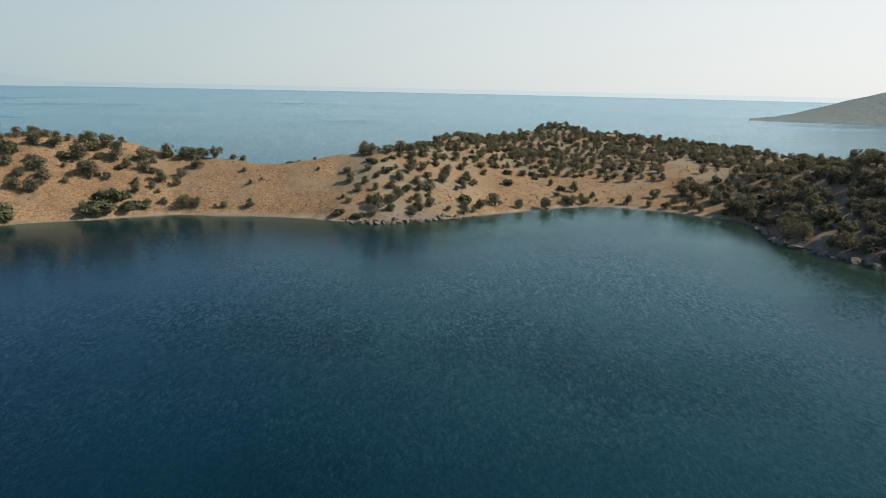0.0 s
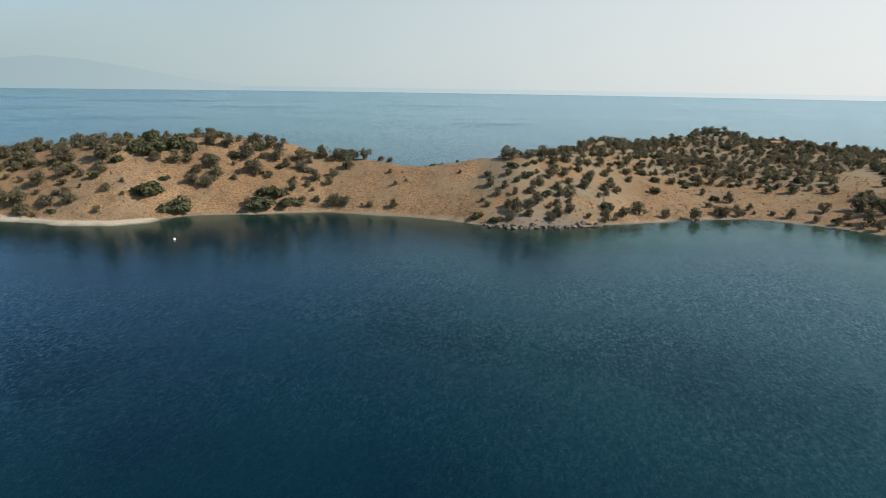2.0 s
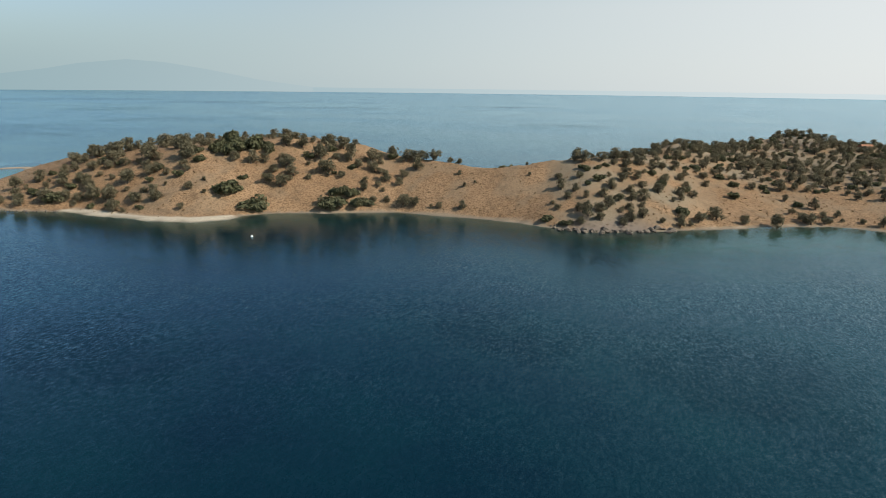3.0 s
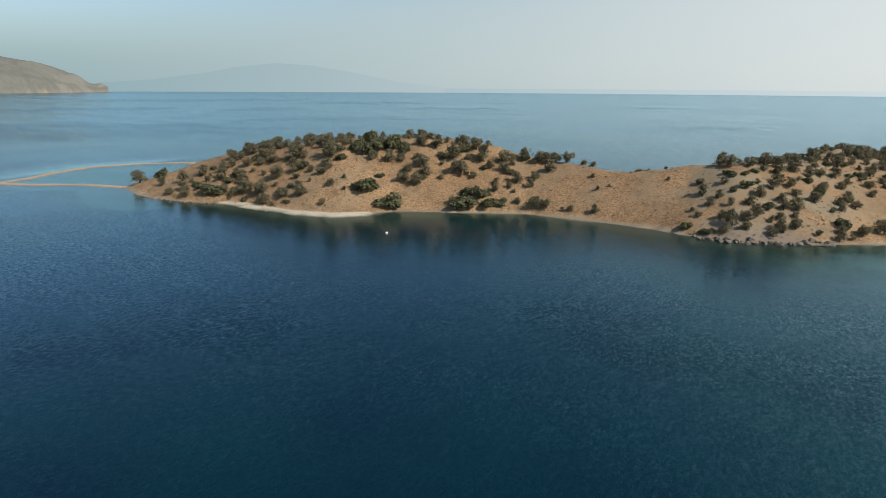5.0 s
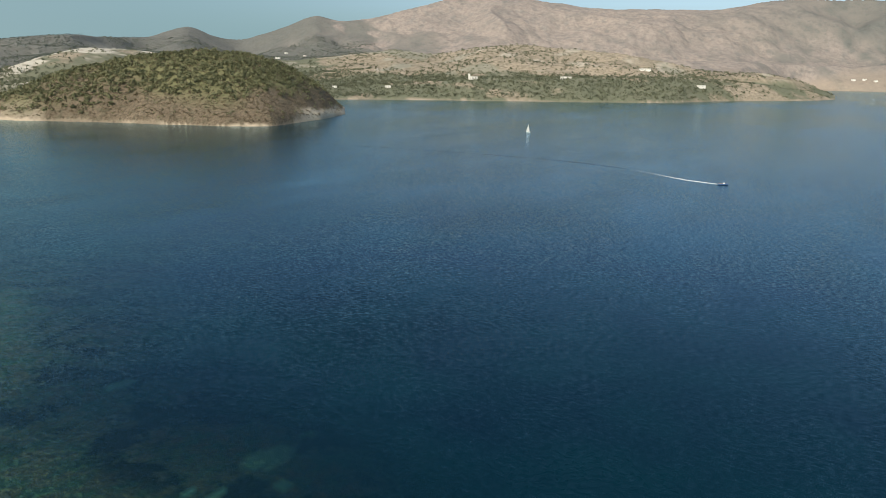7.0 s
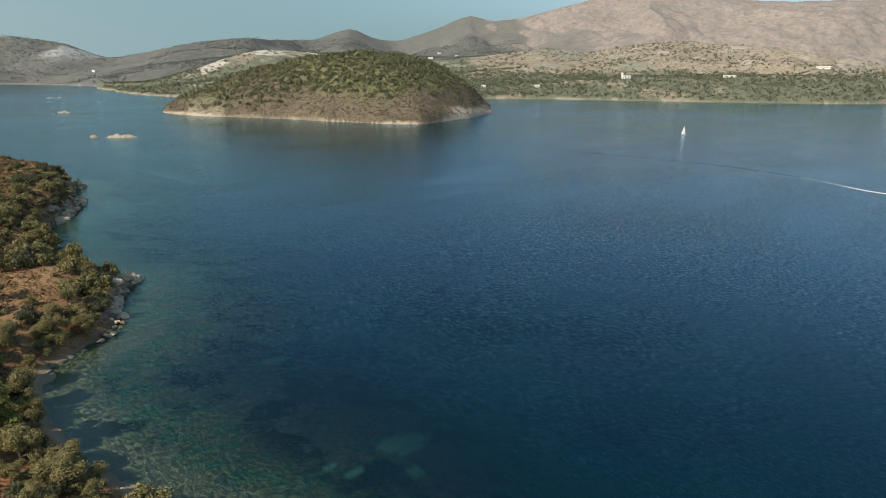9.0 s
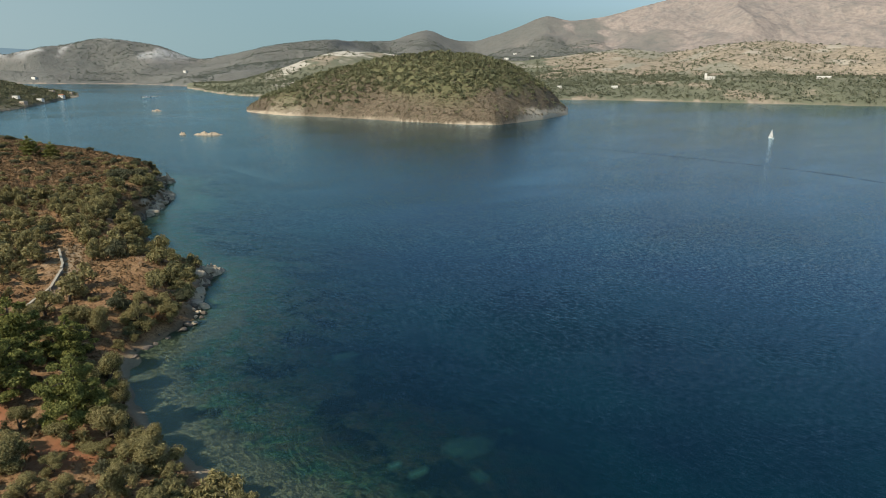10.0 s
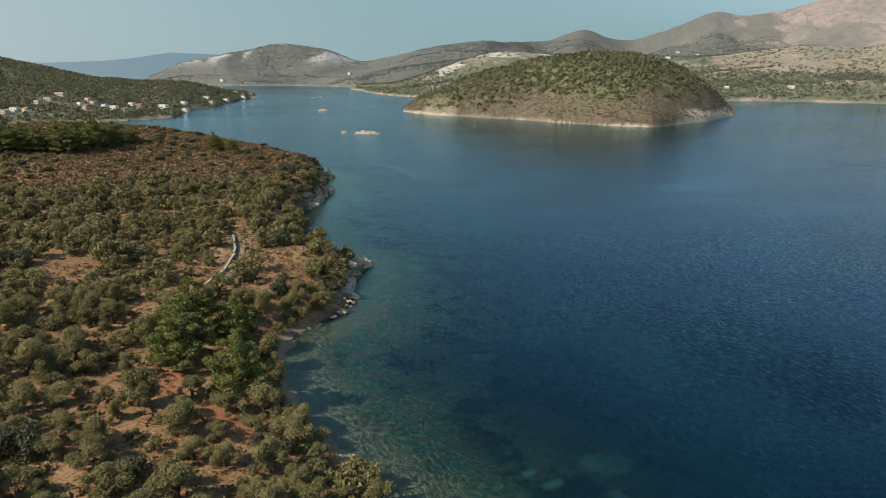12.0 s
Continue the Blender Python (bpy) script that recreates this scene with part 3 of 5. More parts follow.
foreland = polar("foreland", FORE_COAST, FORE_CREST, FORE_BACK, 89.2, 161, 0.12, np.linspace(1280, 2900, 170), M_FORE, "low scrubby foreland with pale rocky shore", 3.4, mid=FORE_SHELF, rough=(90, 0.007), masks=far_masks(
    3.4, lambda a, d, z, m, w: step(-0.1, 0.2, w + 0.5 * m + 0.45 - 0.75 * step(38, 62, z) * step(132, 128, a) - 0.6 * step(100, 96, a)),
    lambda a, d, z, m, w: step(-0.2, 0.05, w + 0.3 * m) * step(141, 145, a) * step(156, 153, a) * step(10, 26, z) + step(0.1, 0.3, w) * step(30, 70, z) * 0.5))

EAST_COAST = [(-22.5, 1400), (-25.1, 1330), (-28.3, 1360), (-32, 1345), (-36, 1340), (-44, 1300)]
EAST_CREST = [(-22.5, 1500, -2.6), (-25.1, 1400, -2.06), (-26.5, 1500, -1.92), (-28.3, 1650, -1.55), (-30.1, 1750, -1.02), (-31.9, 1850, -0.4), (-34.2, 1900, 0.2), (-38, 2000, 1.2), (-44, 2100, 2)]
EAST_COAST = [(a + 360, d) for a, d in EAST_COAST[::-1]]
EAST_CREST = [(a + 360, d, e) for a, d, e in EAST_CREST[::-1]]
# Scrub mask is 1 everywhere, so the haze-tinted grey covers it all.
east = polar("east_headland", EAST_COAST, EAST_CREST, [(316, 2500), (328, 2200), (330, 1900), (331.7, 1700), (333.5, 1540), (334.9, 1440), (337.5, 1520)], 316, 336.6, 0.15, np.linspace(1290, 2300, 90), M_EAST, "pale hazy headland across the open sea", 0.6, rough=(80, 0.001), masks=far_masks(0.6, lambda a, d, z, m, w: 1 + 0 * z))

# ---- sea ----
def water_material():
    n = Nodes("sea_water")
    v = n.coords()
    wave = n.coords((1.0, 0.45, 1.0))
    w3, wind = n.noise(v, 0.03, 4), n.noise(n.coords((0.012, 0.03, 1)), 1.0, 4)
    slick = n.ramp(n.noise(n.coords((0.0016, 0.0045, 1)), 1.0, 4), 0.44, 0.56)
    tilt = None
    for vec, size, detail, steep in ((wave, 0.3, 3, 0.03), (wave, 1.8, 3, 0.24), (v, 4.8, 2, 0.37)):
        t = n.add("ShaderNodeTexNoise")
        t.inputs["Scale"].default_value, t.inputs["Detail"].default_value = size, detail
        n.link(vec, t.inputs["Vector"])
        mid, amp = n.add("ShaderNodeVectorMath", op="SUBTRACT"), n.add("ShaderNodeVectorMath", op="MULTIPLY")
        mid.inputs[1].default_value, amp.inputs[1].default_value = (0.5, 0.5, 0.5), (steep, steep, 0)
        n.link(t.outputs["Color"], mid.inputs[0])
        n.link(mid.outputs[0], amp.inputs[0])
        if tilt is None:
            tilt = amp.outputs[0]
        else:
            both = n.add("ShaderNodeVectorMath", op="ADD")
            n.link(tilt, both.inputs[0])
            n.link(amp.outputs[0], both.inputs[1])
            tilt = both.outputs[0]
    calm, up, unit = n.add("ShaderNodeVectorMath", op="SCALE"), n.add("ShaderNodeVectorMath", op="ADD"), n.add("ShaderNodeVectorMath", op="NORMALIZE")
    n.link(tilt, calm.inputs[0])
    n.link(n.math("MULTIPLY", n.math("ADD", 0.55, n.math("MULTIPLY", n.ramp(wind, 0.35, 0.65), 0.6)), n.math("ADD", n.math("ADD", 0.75, n.math("MULTIPLY", slick, 0.4)), n.math("MULTIPLY", n.attr("gust"), 1.4))), calm.inputs["Scale"])
    n.link(calm.outputs[0], up.inputs[0])
    up.inputs[1].default_value = (0, 0, 1)
    n.link(up.outputs[0], unit.inputs[0])
    bump = unit.outputs[0]
    deep = n.mix(n.ramp(w3, 0.35, 0.7), (0.0005, 0.0100, 0.0195), (0.0006, 0.0170, 0.025))
    dif = n.add("ShaderNodeBsdfDiffuse")
    n.link(deep, dif.inputs["Color"])
    clear = n.add("ShaderNodeBsdfTransparent")
    clear.inputs["Color"].default_value = (0.78, 0.97, 0.91, 1)
    body = n.add("ShaderNodeMixShader")
    n.link(n.attr("clarity"), body.inputs[0])
    n.link(dif.outputs[0], body.inputs[1])
    n.link(clear.outputs[0], body.inputs[2])
    gl = n.add("ShaderNodeBsdfGlossy")
    n.link(n.math("ADD", 0.09, n.math("MULTIPLY", slick, 0.06)), gl.inputs["Roughness"])
    gl.inputs["Color"].default_value = (0.72, 0.91, 1.0, 1)
    n.link(bump, gl.inputs["Normal"])
    fr = n.add("ShaderNodeFresnel")
    fr.inputs["IOR"].default_value = 1.33
    n.link(bump, fr.inputs["Normal"])
    top = n.add("ShaderNodeMixShader")
    n.link(fr.outputs[0], top.inputs[0])
    n.link(body.outputs[0], top.inputs[1])
    n.link(gl.outputs[0], top.inputs[2])
    n.link(top.outputs[0], n.out.inputs["Surface"])
    return n.m


# wind-ruffled patches: bearing, distance and half sizes in degrees and metres
GUSTS = [(66, 860, 21, 190), (8, 890, 4.6, 70), (45, 1460, 5, 130), (36.6, 1950, 6.5, 170), (40, 1010, 9, 60), (28, 1500, 5, 70), (14, 1700, 7, 90), (60, 1500, 9, 120), (52, 2300, 12, 200)]


def sea_masks(x, y, z):
    h = np.maximum(pen_height(x, y), near_height(x, y))
    a, d = (np.degrees(np.arctan2(-x, y)) + 180) % 360 - 180, np.hypot(x, y)
    gust, n = 0.4 * (1 - step(70, 190, y) * step(560, 360, y)), fbm(x, y, 160, 4, 23)
    for b, r, wide, deep in GUSTS:
        gust = np.maximum(gust, step(1.15, 0.7, np.hypot((a - b) / wide, (d - r) / deep) + 0.35 * n))
    return {"clarity": 0.95 * np.clip((np.exp(np.minimum(h, 0) / 3.6) - 0.15) / 0.85, 0, 1), "gust": gust}


az = np.radians(np.arange(0, 360.01, 0.5))
rr = np.concatenate([[0.5, 8, 16, 24, 32, 40], np.geomspace(46, 4930, 210)])
ga, gr = np.meshgrid(az, rr, indexing="ij")
sea = sheet("water", -np.sin(ga) * gr, np.cos(ga) * gr, np.zeros_like(ga), water_material(), "calm deep blue sea with fine ripples", sea_masks)
sea["category"] = "sea"

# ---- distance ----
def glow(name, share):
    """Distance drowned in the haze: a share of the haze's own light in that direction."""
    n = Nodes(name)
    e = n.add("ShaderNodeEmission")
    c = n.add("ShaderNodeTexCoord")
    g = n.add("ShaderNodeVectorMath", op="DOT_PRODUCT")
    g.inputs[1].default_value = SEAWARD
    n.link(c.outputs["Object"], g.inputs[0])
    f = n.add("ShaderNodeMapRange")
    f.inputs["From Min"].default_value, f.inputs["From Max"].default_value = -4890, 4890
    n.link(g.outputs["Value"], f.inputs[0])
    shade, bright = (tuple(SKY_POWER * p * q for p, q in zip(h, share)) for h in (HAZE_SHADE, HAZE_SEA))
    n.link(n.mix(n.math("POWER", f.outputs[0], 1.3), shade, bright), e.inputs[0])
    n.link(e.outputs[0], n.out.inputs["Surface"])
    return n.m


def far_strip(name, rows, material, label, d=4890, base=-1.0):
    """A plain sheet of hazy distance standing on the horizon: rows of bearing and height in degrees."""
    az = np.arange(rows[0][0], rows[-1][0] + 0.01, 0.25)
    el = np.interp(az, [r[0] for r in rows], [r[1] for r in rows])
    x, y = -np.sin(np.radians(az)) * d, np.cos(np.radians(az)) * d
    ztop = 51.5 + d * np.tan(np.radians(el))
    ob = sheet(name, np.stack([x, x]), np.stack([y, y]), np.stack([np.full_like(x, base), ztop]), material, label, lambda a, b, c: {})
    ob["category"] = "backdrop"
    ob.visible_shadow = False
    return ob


# Emission sheets: far distance glows in haze colour and takes no sunlight.
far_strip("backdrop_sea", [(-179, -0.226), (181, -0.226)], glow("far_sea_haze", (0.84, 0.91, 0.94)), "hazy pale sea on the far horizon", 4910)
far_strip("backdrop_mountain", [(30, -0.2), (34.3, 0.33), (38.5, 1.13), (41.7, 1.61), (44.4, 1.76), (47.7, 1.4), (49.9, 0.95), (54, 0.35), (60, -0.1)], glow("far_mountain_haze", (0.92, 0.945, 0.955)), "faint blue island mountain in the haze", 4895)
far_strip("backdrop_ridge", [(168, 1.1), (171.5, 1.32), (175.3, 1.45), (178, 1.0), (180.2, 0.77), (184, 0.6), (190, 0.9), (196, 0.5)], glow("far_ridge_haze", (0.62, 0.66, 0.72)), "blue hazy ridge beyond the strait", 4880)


# ---- plants ----
def tube(bm, pts, radii, sides=6):
    rings = []
    for i, (p, r) in enumerate(zip(pts, radii)):
        p = Vector(p)
        d = (Vector(pts[min(i + 1, len(pts) - 1)]) - Vector(pts[max(i - 1, 0)])).normalized()
        a = d.orthogonal().normalized()
        b = d.cross(a)
        rings.append([bm.verts.new(p + r * (math.cos(k * 2 * math.pi / sides) * a + math.sin(k * 2 * math.pi / sides) * b)) for k in range(sides)])
    for u, v in zip(rings, rings[1:]):
        for k in range(sides):
            bm.faces.new((u[k], u[(k + 1) % sides], v[(k + 1) % sides], v[k]))
    bm.faces.new(rings[-1])
    bm.faces.new(rings[0][::-1])


def tufts(centres, normals, sizes, rng, slim=0.5):
    """Folded leaf sprays, one rhombus each, at the given places. Returns vertices and faces."""
    n = len(centres)
    nor = normals + rng.normal(0, 0.55, (n, 3))
    nor /= np.linalg.norm(nor, axis=1)[:, None]
    t = np.cross(nor, rng.normal(0, 1, (n, 3)))
    t /= np.linalg.norm(t, axis=1)[:, None] + 1e-9
    b = np.cross(nor, t)
    s = sizes[:, None]
    v = np.stack([centres - t * s, centres - b * s * slim + nor * s * 0.25, centres + t * s, centres + b * s * slim + nor * s * 0.25], 1)
    i = np.arange(n)[:, None] * 4
    f = np.concatenate([i + [[0, 1, 2]], i + [[0, 2, 3]]])
    return v.reshape(-1, 3), f


def crown_mesh(lobes, count, size, seed, up=0.25):
    """Leaf sprays over a heap of lobes, each (x, y, z, radius, flatness)."""
    rng = np.random.default_rng(seed)
    lobes = np.array(lobes, float)
    w = lobes[:, 3] ** 2
    k = rng.choice(len(lobes), count, p=w / w.sum())
    d = rng.normal(0, 1, (count, 3))
    d[:, 2] += up
    d /= np.linalg.norm(d, axis=1)[:, None]
    r = lobes[k, 3] * rng.uniform(0.62, 1.08, count)
    off = d * r[:, None]
    off[:, 2] *= lobes[k, 4]
    c = lobes[k, :3] + off
    s = size * rng.uniform(0.6, 1.35, count)
    # the shaded heart of the crown, in fewer and larger sprays
    heart = slice(0, count // 7)
    c[heart] = lobes[k[heart], :3] + 0.45 * off[heart]
    s[heart] = np.maximum(s[heart], 0.45 * lobes[k[heart], 3])
    return tufts(c, d, s, rng)


def plant(name, trunk, lobes, count, size, seed, leaf_material, stem="trunk", leaf="crown"):
    base = new(name)
    if trunk:
        bm = bmesh.new()
        for pts, radii in trunk:
            tube(bm, pts, radii)
        part(stem, bm, M_BARK, base)
    v, f = crown_mesh(lobes, count, size, seed)
    mesh_object(leaf, v, f, leaf_material, base)
    return base


def olive(seed, count, size, leaf_material, spread_=1.0):
    """An olive about 5 m across and 4 m high, with a leaning trunk and a broken crown."""
    r = random.Random(seed)
    lean = (r.uniform(-0.4, 0.4), r.uniform(-0.4, 0.4))
    fork = (lean[0], lean[1], 0.9)
    trunk = [([(0, 0, -0.4), (lean[0] * 0.4, lean[1] * 0.4, 0.6), fork], [0.3, 0.22, 0.18])]
    lobes = []
    for k in range(r.randint(11, 15)):
        a, d = k * 2.4 + r.uniform(-0.6, 0.6), r.uniform(0.4, 2.0) * spread_
        z = r.uniform(0.95, 3.1) - 0.25 * d
        c = (lean[0] + math.cos(a) * d, lean[1] + math.sin(a) * d, z)
        lobes.append((*c, r.uniform(0.4, 0.95) / spread_, r.uniform(0.75, 1.2)))
        if k < 5:
            trunk.append(([fork, tuple((p + q) / 2 + 0.1 for p, q in zip(fork, c)), c], [0.13, 0.09, 0.03]))
    lobes.append((lean[0] + r.uniform(-0.5, 0.5), lean[1] + r.uniform(-0.5, 0.5), 2.9, 0.85, 0.9))
    return plant("olive_tree", trunk, lobes, count, size, seed, leaf_material)


def shrub(seed, count, size, leaf_material, name="shrub"):
    """A dense evergreen bush about 4 m across whose foliage reaches the ground."""
    r = random.Random(seed)
    lobes = []
    for k in range(r.randint(6, 9)):
        a, d = r.uniform(0, 6.28), r.uniform(0.3, 1.5)
        lobes.append((math.cos(a) * d, math.sin(a) * d, r.uniform(0.35, 1.5) - 0.25 * d, r.uniform(0.6, 1.05), 0.85))
    trunk = [([(0, 0, -0.3), (0.05, 0, 0.5), (0.2, 0.1, 1.2)], [0.15, 0.1, 0.04])]
    return plant(name, trunk, lobes, count, size, seed, leaf_material, "stem", "foliage")


def pine(seed, count, size):
    """A spreading pine about 10 m across and 9 m high, with foliage in ragged shelves."""
    r = random.Random(seed)
    trunk = [([(0, 0, -0.6), (0.2, 0.1, 3), (0.1, 0.3, 6), (0.2, 0.2, 8.4)], [0.42, 0.32, 0.2, 0.06])]
    lobes = []
    for tier, (z, reach) in enumerate(((1.8, 4.2), (3.2, 4.4), (4.6, 3.8), (6.0, 2.9), (7.3, 1.8))):
        n = 12 - 2 * tier
        for k in range(n):
            a = 6.28 * k / n + tier * 0.5 + r.uniform(-0.25, 0.25)
            d = reach * r.uniform(0.55, 1.0)
            c = (math.cos(a) * d, math.sin(a) * d, z + r.uniform(-0.5, 0.5))
            lobes.append((*c, r.uniform(0.65, 1.05), 0.48))
            if k % 2 == 0:
                trunk.append(([(0.15, 0.15, z - 0.6), tuple(0.5 * q for q in c[:2]) + (z - 0.2,), c], [0.12, 0.08, 0.02]))
    lobes += [(0.2, 0.2, 8.5, 0.8, 0.9), (0, 0, 5, 1.8, 1.2), (0, 0, 3, 2.2, 0.8)]
    return plant("pine_tree", trunk, lobes, count, size, seed, M_PINE)


class Wood:
    """Hands out one plant after another from a few shapes; those past the limit are joined as growth that nobody counts."""

    def __init__(self, shapes, width, label, category, group, grid, limit=300, sink=0.05):
        self.shapes, self.width, self.grid, self.used = shapes, width, grid, 0
        self.sink, self.limit, self.rest = sink, limit, []
        self.r = random.Random(len(shapes) + len(label))
        for s in shapes:
            tagged(s, label, category, group)

    def put(self, x, y, width, tall=1.0):
        k = width / self.width
        z = lie(self.grid, x, y)
        m = Matrix.LocRotScale((x, y, z - self.sink), Euler((self.r.uniform(-0.08, 0.08), self.r.uniform(-0.08, 0.08), self.r.uniform(0, 6.28))), (k, k, k * tall * self.r.uniform(0.88, 1.12)))
        if self.used < len(self.shapes):
            self.shapes[self.used].matrix_basis = m
        elif self.used < self.limit:
            copy_thing_scaled(self.shapes[self.r.randrange(len(self.shapes))], m)
        else:
            self.rest.append((self.shapes[self.r.randrange(len(self.shapes))], m))
        self.used += 1

    def join(self, name, label):
        vs, fs, ms, base = [], [], [], 0
        slots = []
        for shape, m in self.rest:
            for ob in shape.children:
                me = ob.data
                mat = me.materials[0]
                if mat not in slots:
                    slots.append(mat)
                co = np.empty(len(me.vertices) * 3)
                me.vertices.foreach_get("co", co)
                mm = np.array(m)
                co = co.reshape(-1, 3) @ mm[:3, :3].T + mm[:3, 3]
                me.calc_loop_triangles()
                tri = np.empty(len(me.loop_triangles) * 3, dtype=np.int64)
                me.loop_triangles.foreach_get("vertices", tri)
                vs.append(co)
                fs.append(tri + base)
                ms.append(np.full(len(tri) // 3, slots.index(mat)))
                base += len(co)
        if not vs:
            return
        v, f, k = np.concatenate(vs), np.concatenate(fs), np.concatenate(ms)
        me = bpy.data.meshes.new(name)
        me.vertices.add(len(v))
        me.vertices.foreach_set("co", v.ravel())
        me.loops.add(len(f))
        me.loops.foreach_set("vertex_index", f)
        me.polygons.add(len(k))
        me.polygons.foreach_set("loop_start", np.arange(len(k)) * 3)
        for mat in slots:
            me.materials.append(mat)
        me.polygons.foreach_set("material_index", k)
        me.update(calc_edges=True)
        tagged(new(name, me), label, "trees", kind="stuff")


def copy_thing_scaled(ob, m):
    made = copy_thing(ob, Matrix())
    made.matrix_basis = m
    return made


def scatter(n, box, gap, keep, seed):
    """Places at least gap apart in a box where keep(x, y) allows them."""
    r = random.Random(seed)
    cells, out = {}, []
    xs = np.array([r.uniform(box[0], box[1]) for _ in range(n)])
    ys = np.array([r.uniform(box[2], box[3]) for _ in range(n)])
    for x, y, g in zip(xs, ys, keep(xs, ys)):
        if g < r.random():
            continue
        c = (int(x // gap), int(y // gap))
        if all((x - p) ** 2 + (y - q) ** 2 > gap * gap for i in (-1, 0, 1) for j in (-1, 0, 1) for p, q in cells.get((c[0] + i, c[1] + j), ())):
            cells.setdefault(c, []).append((x, y))
            out.append((x, y))
    return out


# trees of the peninsula
GROVE_A = [(-302, 203, 9), (-277, 198, 5.6), (-266, 201, 6.7), (-316, 228, 5), (-257, 206, 7.2), (-247, 188, 6), (-239, 194, 8), (-232, 196, 7), (-227, 199, 5.5), (-244, 206, 5.9), (-232, 208, 6.9), (-247, 230, 8), (-222, 201, 8), (-214, 202, 8), (-214, 212, 7.7), (-233, 224, 9), (-240, 240, 8), (-215, 227, 9), (-205, 220, 6.6), (-243, 235, 8), (-260, 239, 7), (-222, 245, 9), (-196, 230, 9), (-206, 238, 8.5), (-202, 202, 5.2), (-192, 203, 6.1), (-178, 201, 3.4)]
GROVE_B = [(-190, 221, 3.7), (-182, 212, 4.6), (-179, 218, 2.6), (-178, 237, 5.4), (-171, 239, 7.5), (-166, 243, 5.4), (-155, 242, 8.5), (-157, 232, 6.7), (-152, 232, 7.2), (-150, 237, 3.6), (-144, 242, 3.6), (-163, 256, 6.7), (-157, 259, 8), (-146, 256, 10), (-145, 266, 8), (-133, 262, 9), (-128, 258, 5.3), (-140, 268, 7), (-125, 265, 8), (-121, 267, 4.3), (-138, 249, 9), (-120, 246, 4.5), (-121, 250, 4.1), (-115, 251, 3.6), (-118, 259, 4.2), (-114, 256, 6.2), (-107, 256, 5.1), (-108, 244, 4), (-113, 242, 4)]
GROVE_C = [(-112, 249, 2.5), (-111, 274, 8), (-106, 275, 7), (-119, 276, 6.5), (-99, 277, 7), (-104, 277, 6), (-104, 268, 7), (-90, 275, 4), (-86, 275, 4), (-100, 245, 7), (-95, 245, 5.5), (-85, 244, 3.8), (-88, 244, 1.9), (-75, 244, 4.5), (-83, 266, 2.6), (-78, 258, 2.5), (-74, 261, 1.5), (-52, 267, 2), (-55, 276, 2), (-132, 231, 5.4), (-194, 212, 2.1), (-175, 212, 2.5)]
COVE = [(45, 266, 7), (56, 276, 3.2), (58, 275, 7.5), (63, 278, 4.3), (64, 286, 3.8), (55, 280, 4.3), (77, 283, 2.2), (77, 281, 2.7), (70, 282, 2.2), (83, 278, 5), (91, 273, 3.8), (98, 270, 4.3), (101, 269, 2.1), (109, 263, 4.8), (117, 256, 3.7), (121, 253, 2.1), (122, 248, 2.6), (23, 265, 7.4), (10, 254, 4.3), (16, 257, 5.8), (33, 265, 5), (110, 287, 8), (115, 287, 7.5), (117, 280, 8.5), (108, 271, 7.1), (117, 269, 7.1), (122, 268, 5.5)]
BUSHES = [(-168, 218, 12), (-154, 217, 13), (-189, 242, 9), (-181, 241, 11), (-176, 250, 10), (-170, 251, 8), (-127, 231, 12), (-117, 238, 11), (-128, 240, 9), (-123, 241, 8), (-66, 283, 11), (-73, 284, 9), (-58, 284, 8), (-236, 195, 10), (-206, 221, 6.5), (-294, 209, 8), (-186, 248, 9), (-51, 293, 6), (-46, 296, 7), (-41, 299, 8), (-35, 302, 9), (-30, 306, 8), (-24, 311, 9), (-18, 316, 8)]


def hill_cover(x, y):
    sd = shore_distance(x, y, PEN_SHORE)
    n = fbm(x, y, 22, 3, 11)
    hill = step(-44, -34, x + 6 * n) * (sd > 3)
    cove_field = ((x > 14) & (x < 116) & (sd < 40 + 14 * n)) | (np.hypot((x - 128) / 18, (y - 325) / 42) + 0.3 * n < 1) | (np.hypot(x - 34, (y - 292) * 2) < 9)
    slope = (x > 116) & (y < 262)
    back = y > 470 + 0 * x
    dens = np.where(slope, 1.0, np.where(cove_field, 0.03, 0.38 + 0.5 * (n > 0.0)))
    left = (x < -105) & (sd > np.where(x < -190, 5, 16)) & (sd < 70)
    return np.where(back | (sd < np.where(slope, 0.8, 2.5)), 0, np.where(left, np.where(x < -190, 0.3, 0.06), hill * dens))


far_olives = Wood([olive(k, 560, 0.25, M_OLIVE, 0.82) for k in range(7)], 5.0, "grey-green wild olive tree on the dry grassy peninsula", "tree", "trees of the peninsula", PEN_GRID, 160)
for rows in (GROVE_A, GROVE_B, GROVE_C, COVE):
    for x, y, w in rows:
        far_olives.put(x, y, w * 1.08)
mastic = Wood([shrub(40 + k, 420, 0.42, M_MASTIC) for k in range(4)], 4.0, "dense dark green mastic bush on dry grass", "shrub", "dark bushes of the peninsula", PEN_GRID, 70)
for x, y, w in BUSHES:
    mastic.put(x, y, w, 1.25 if y > 236 and x < -160 else 0.85)
for k, (x, y) in enumerate(sorted(scatter(26000, (-260, 235, 150, 475), 4.3, hill_cover, 3), key=lambda p: math.hypot(*p))):
    if k % 6 == 3:
        mastic.put(x, y, random.uniform(3.4, 6.0), 0.9)
    else:
        far_olives.put(x, y, random.uniform(6.2, 9.2) if x > 116 and y < 262 else random.uniform(2.8, 7.2), random.uniform(0.8, 1.1))
far_olives.join("olive_wood", "grey-green olive wood covering the peninsula hills")
mastic.join("mastic_thicket", "dark mastic bushes between the olives on the hills")

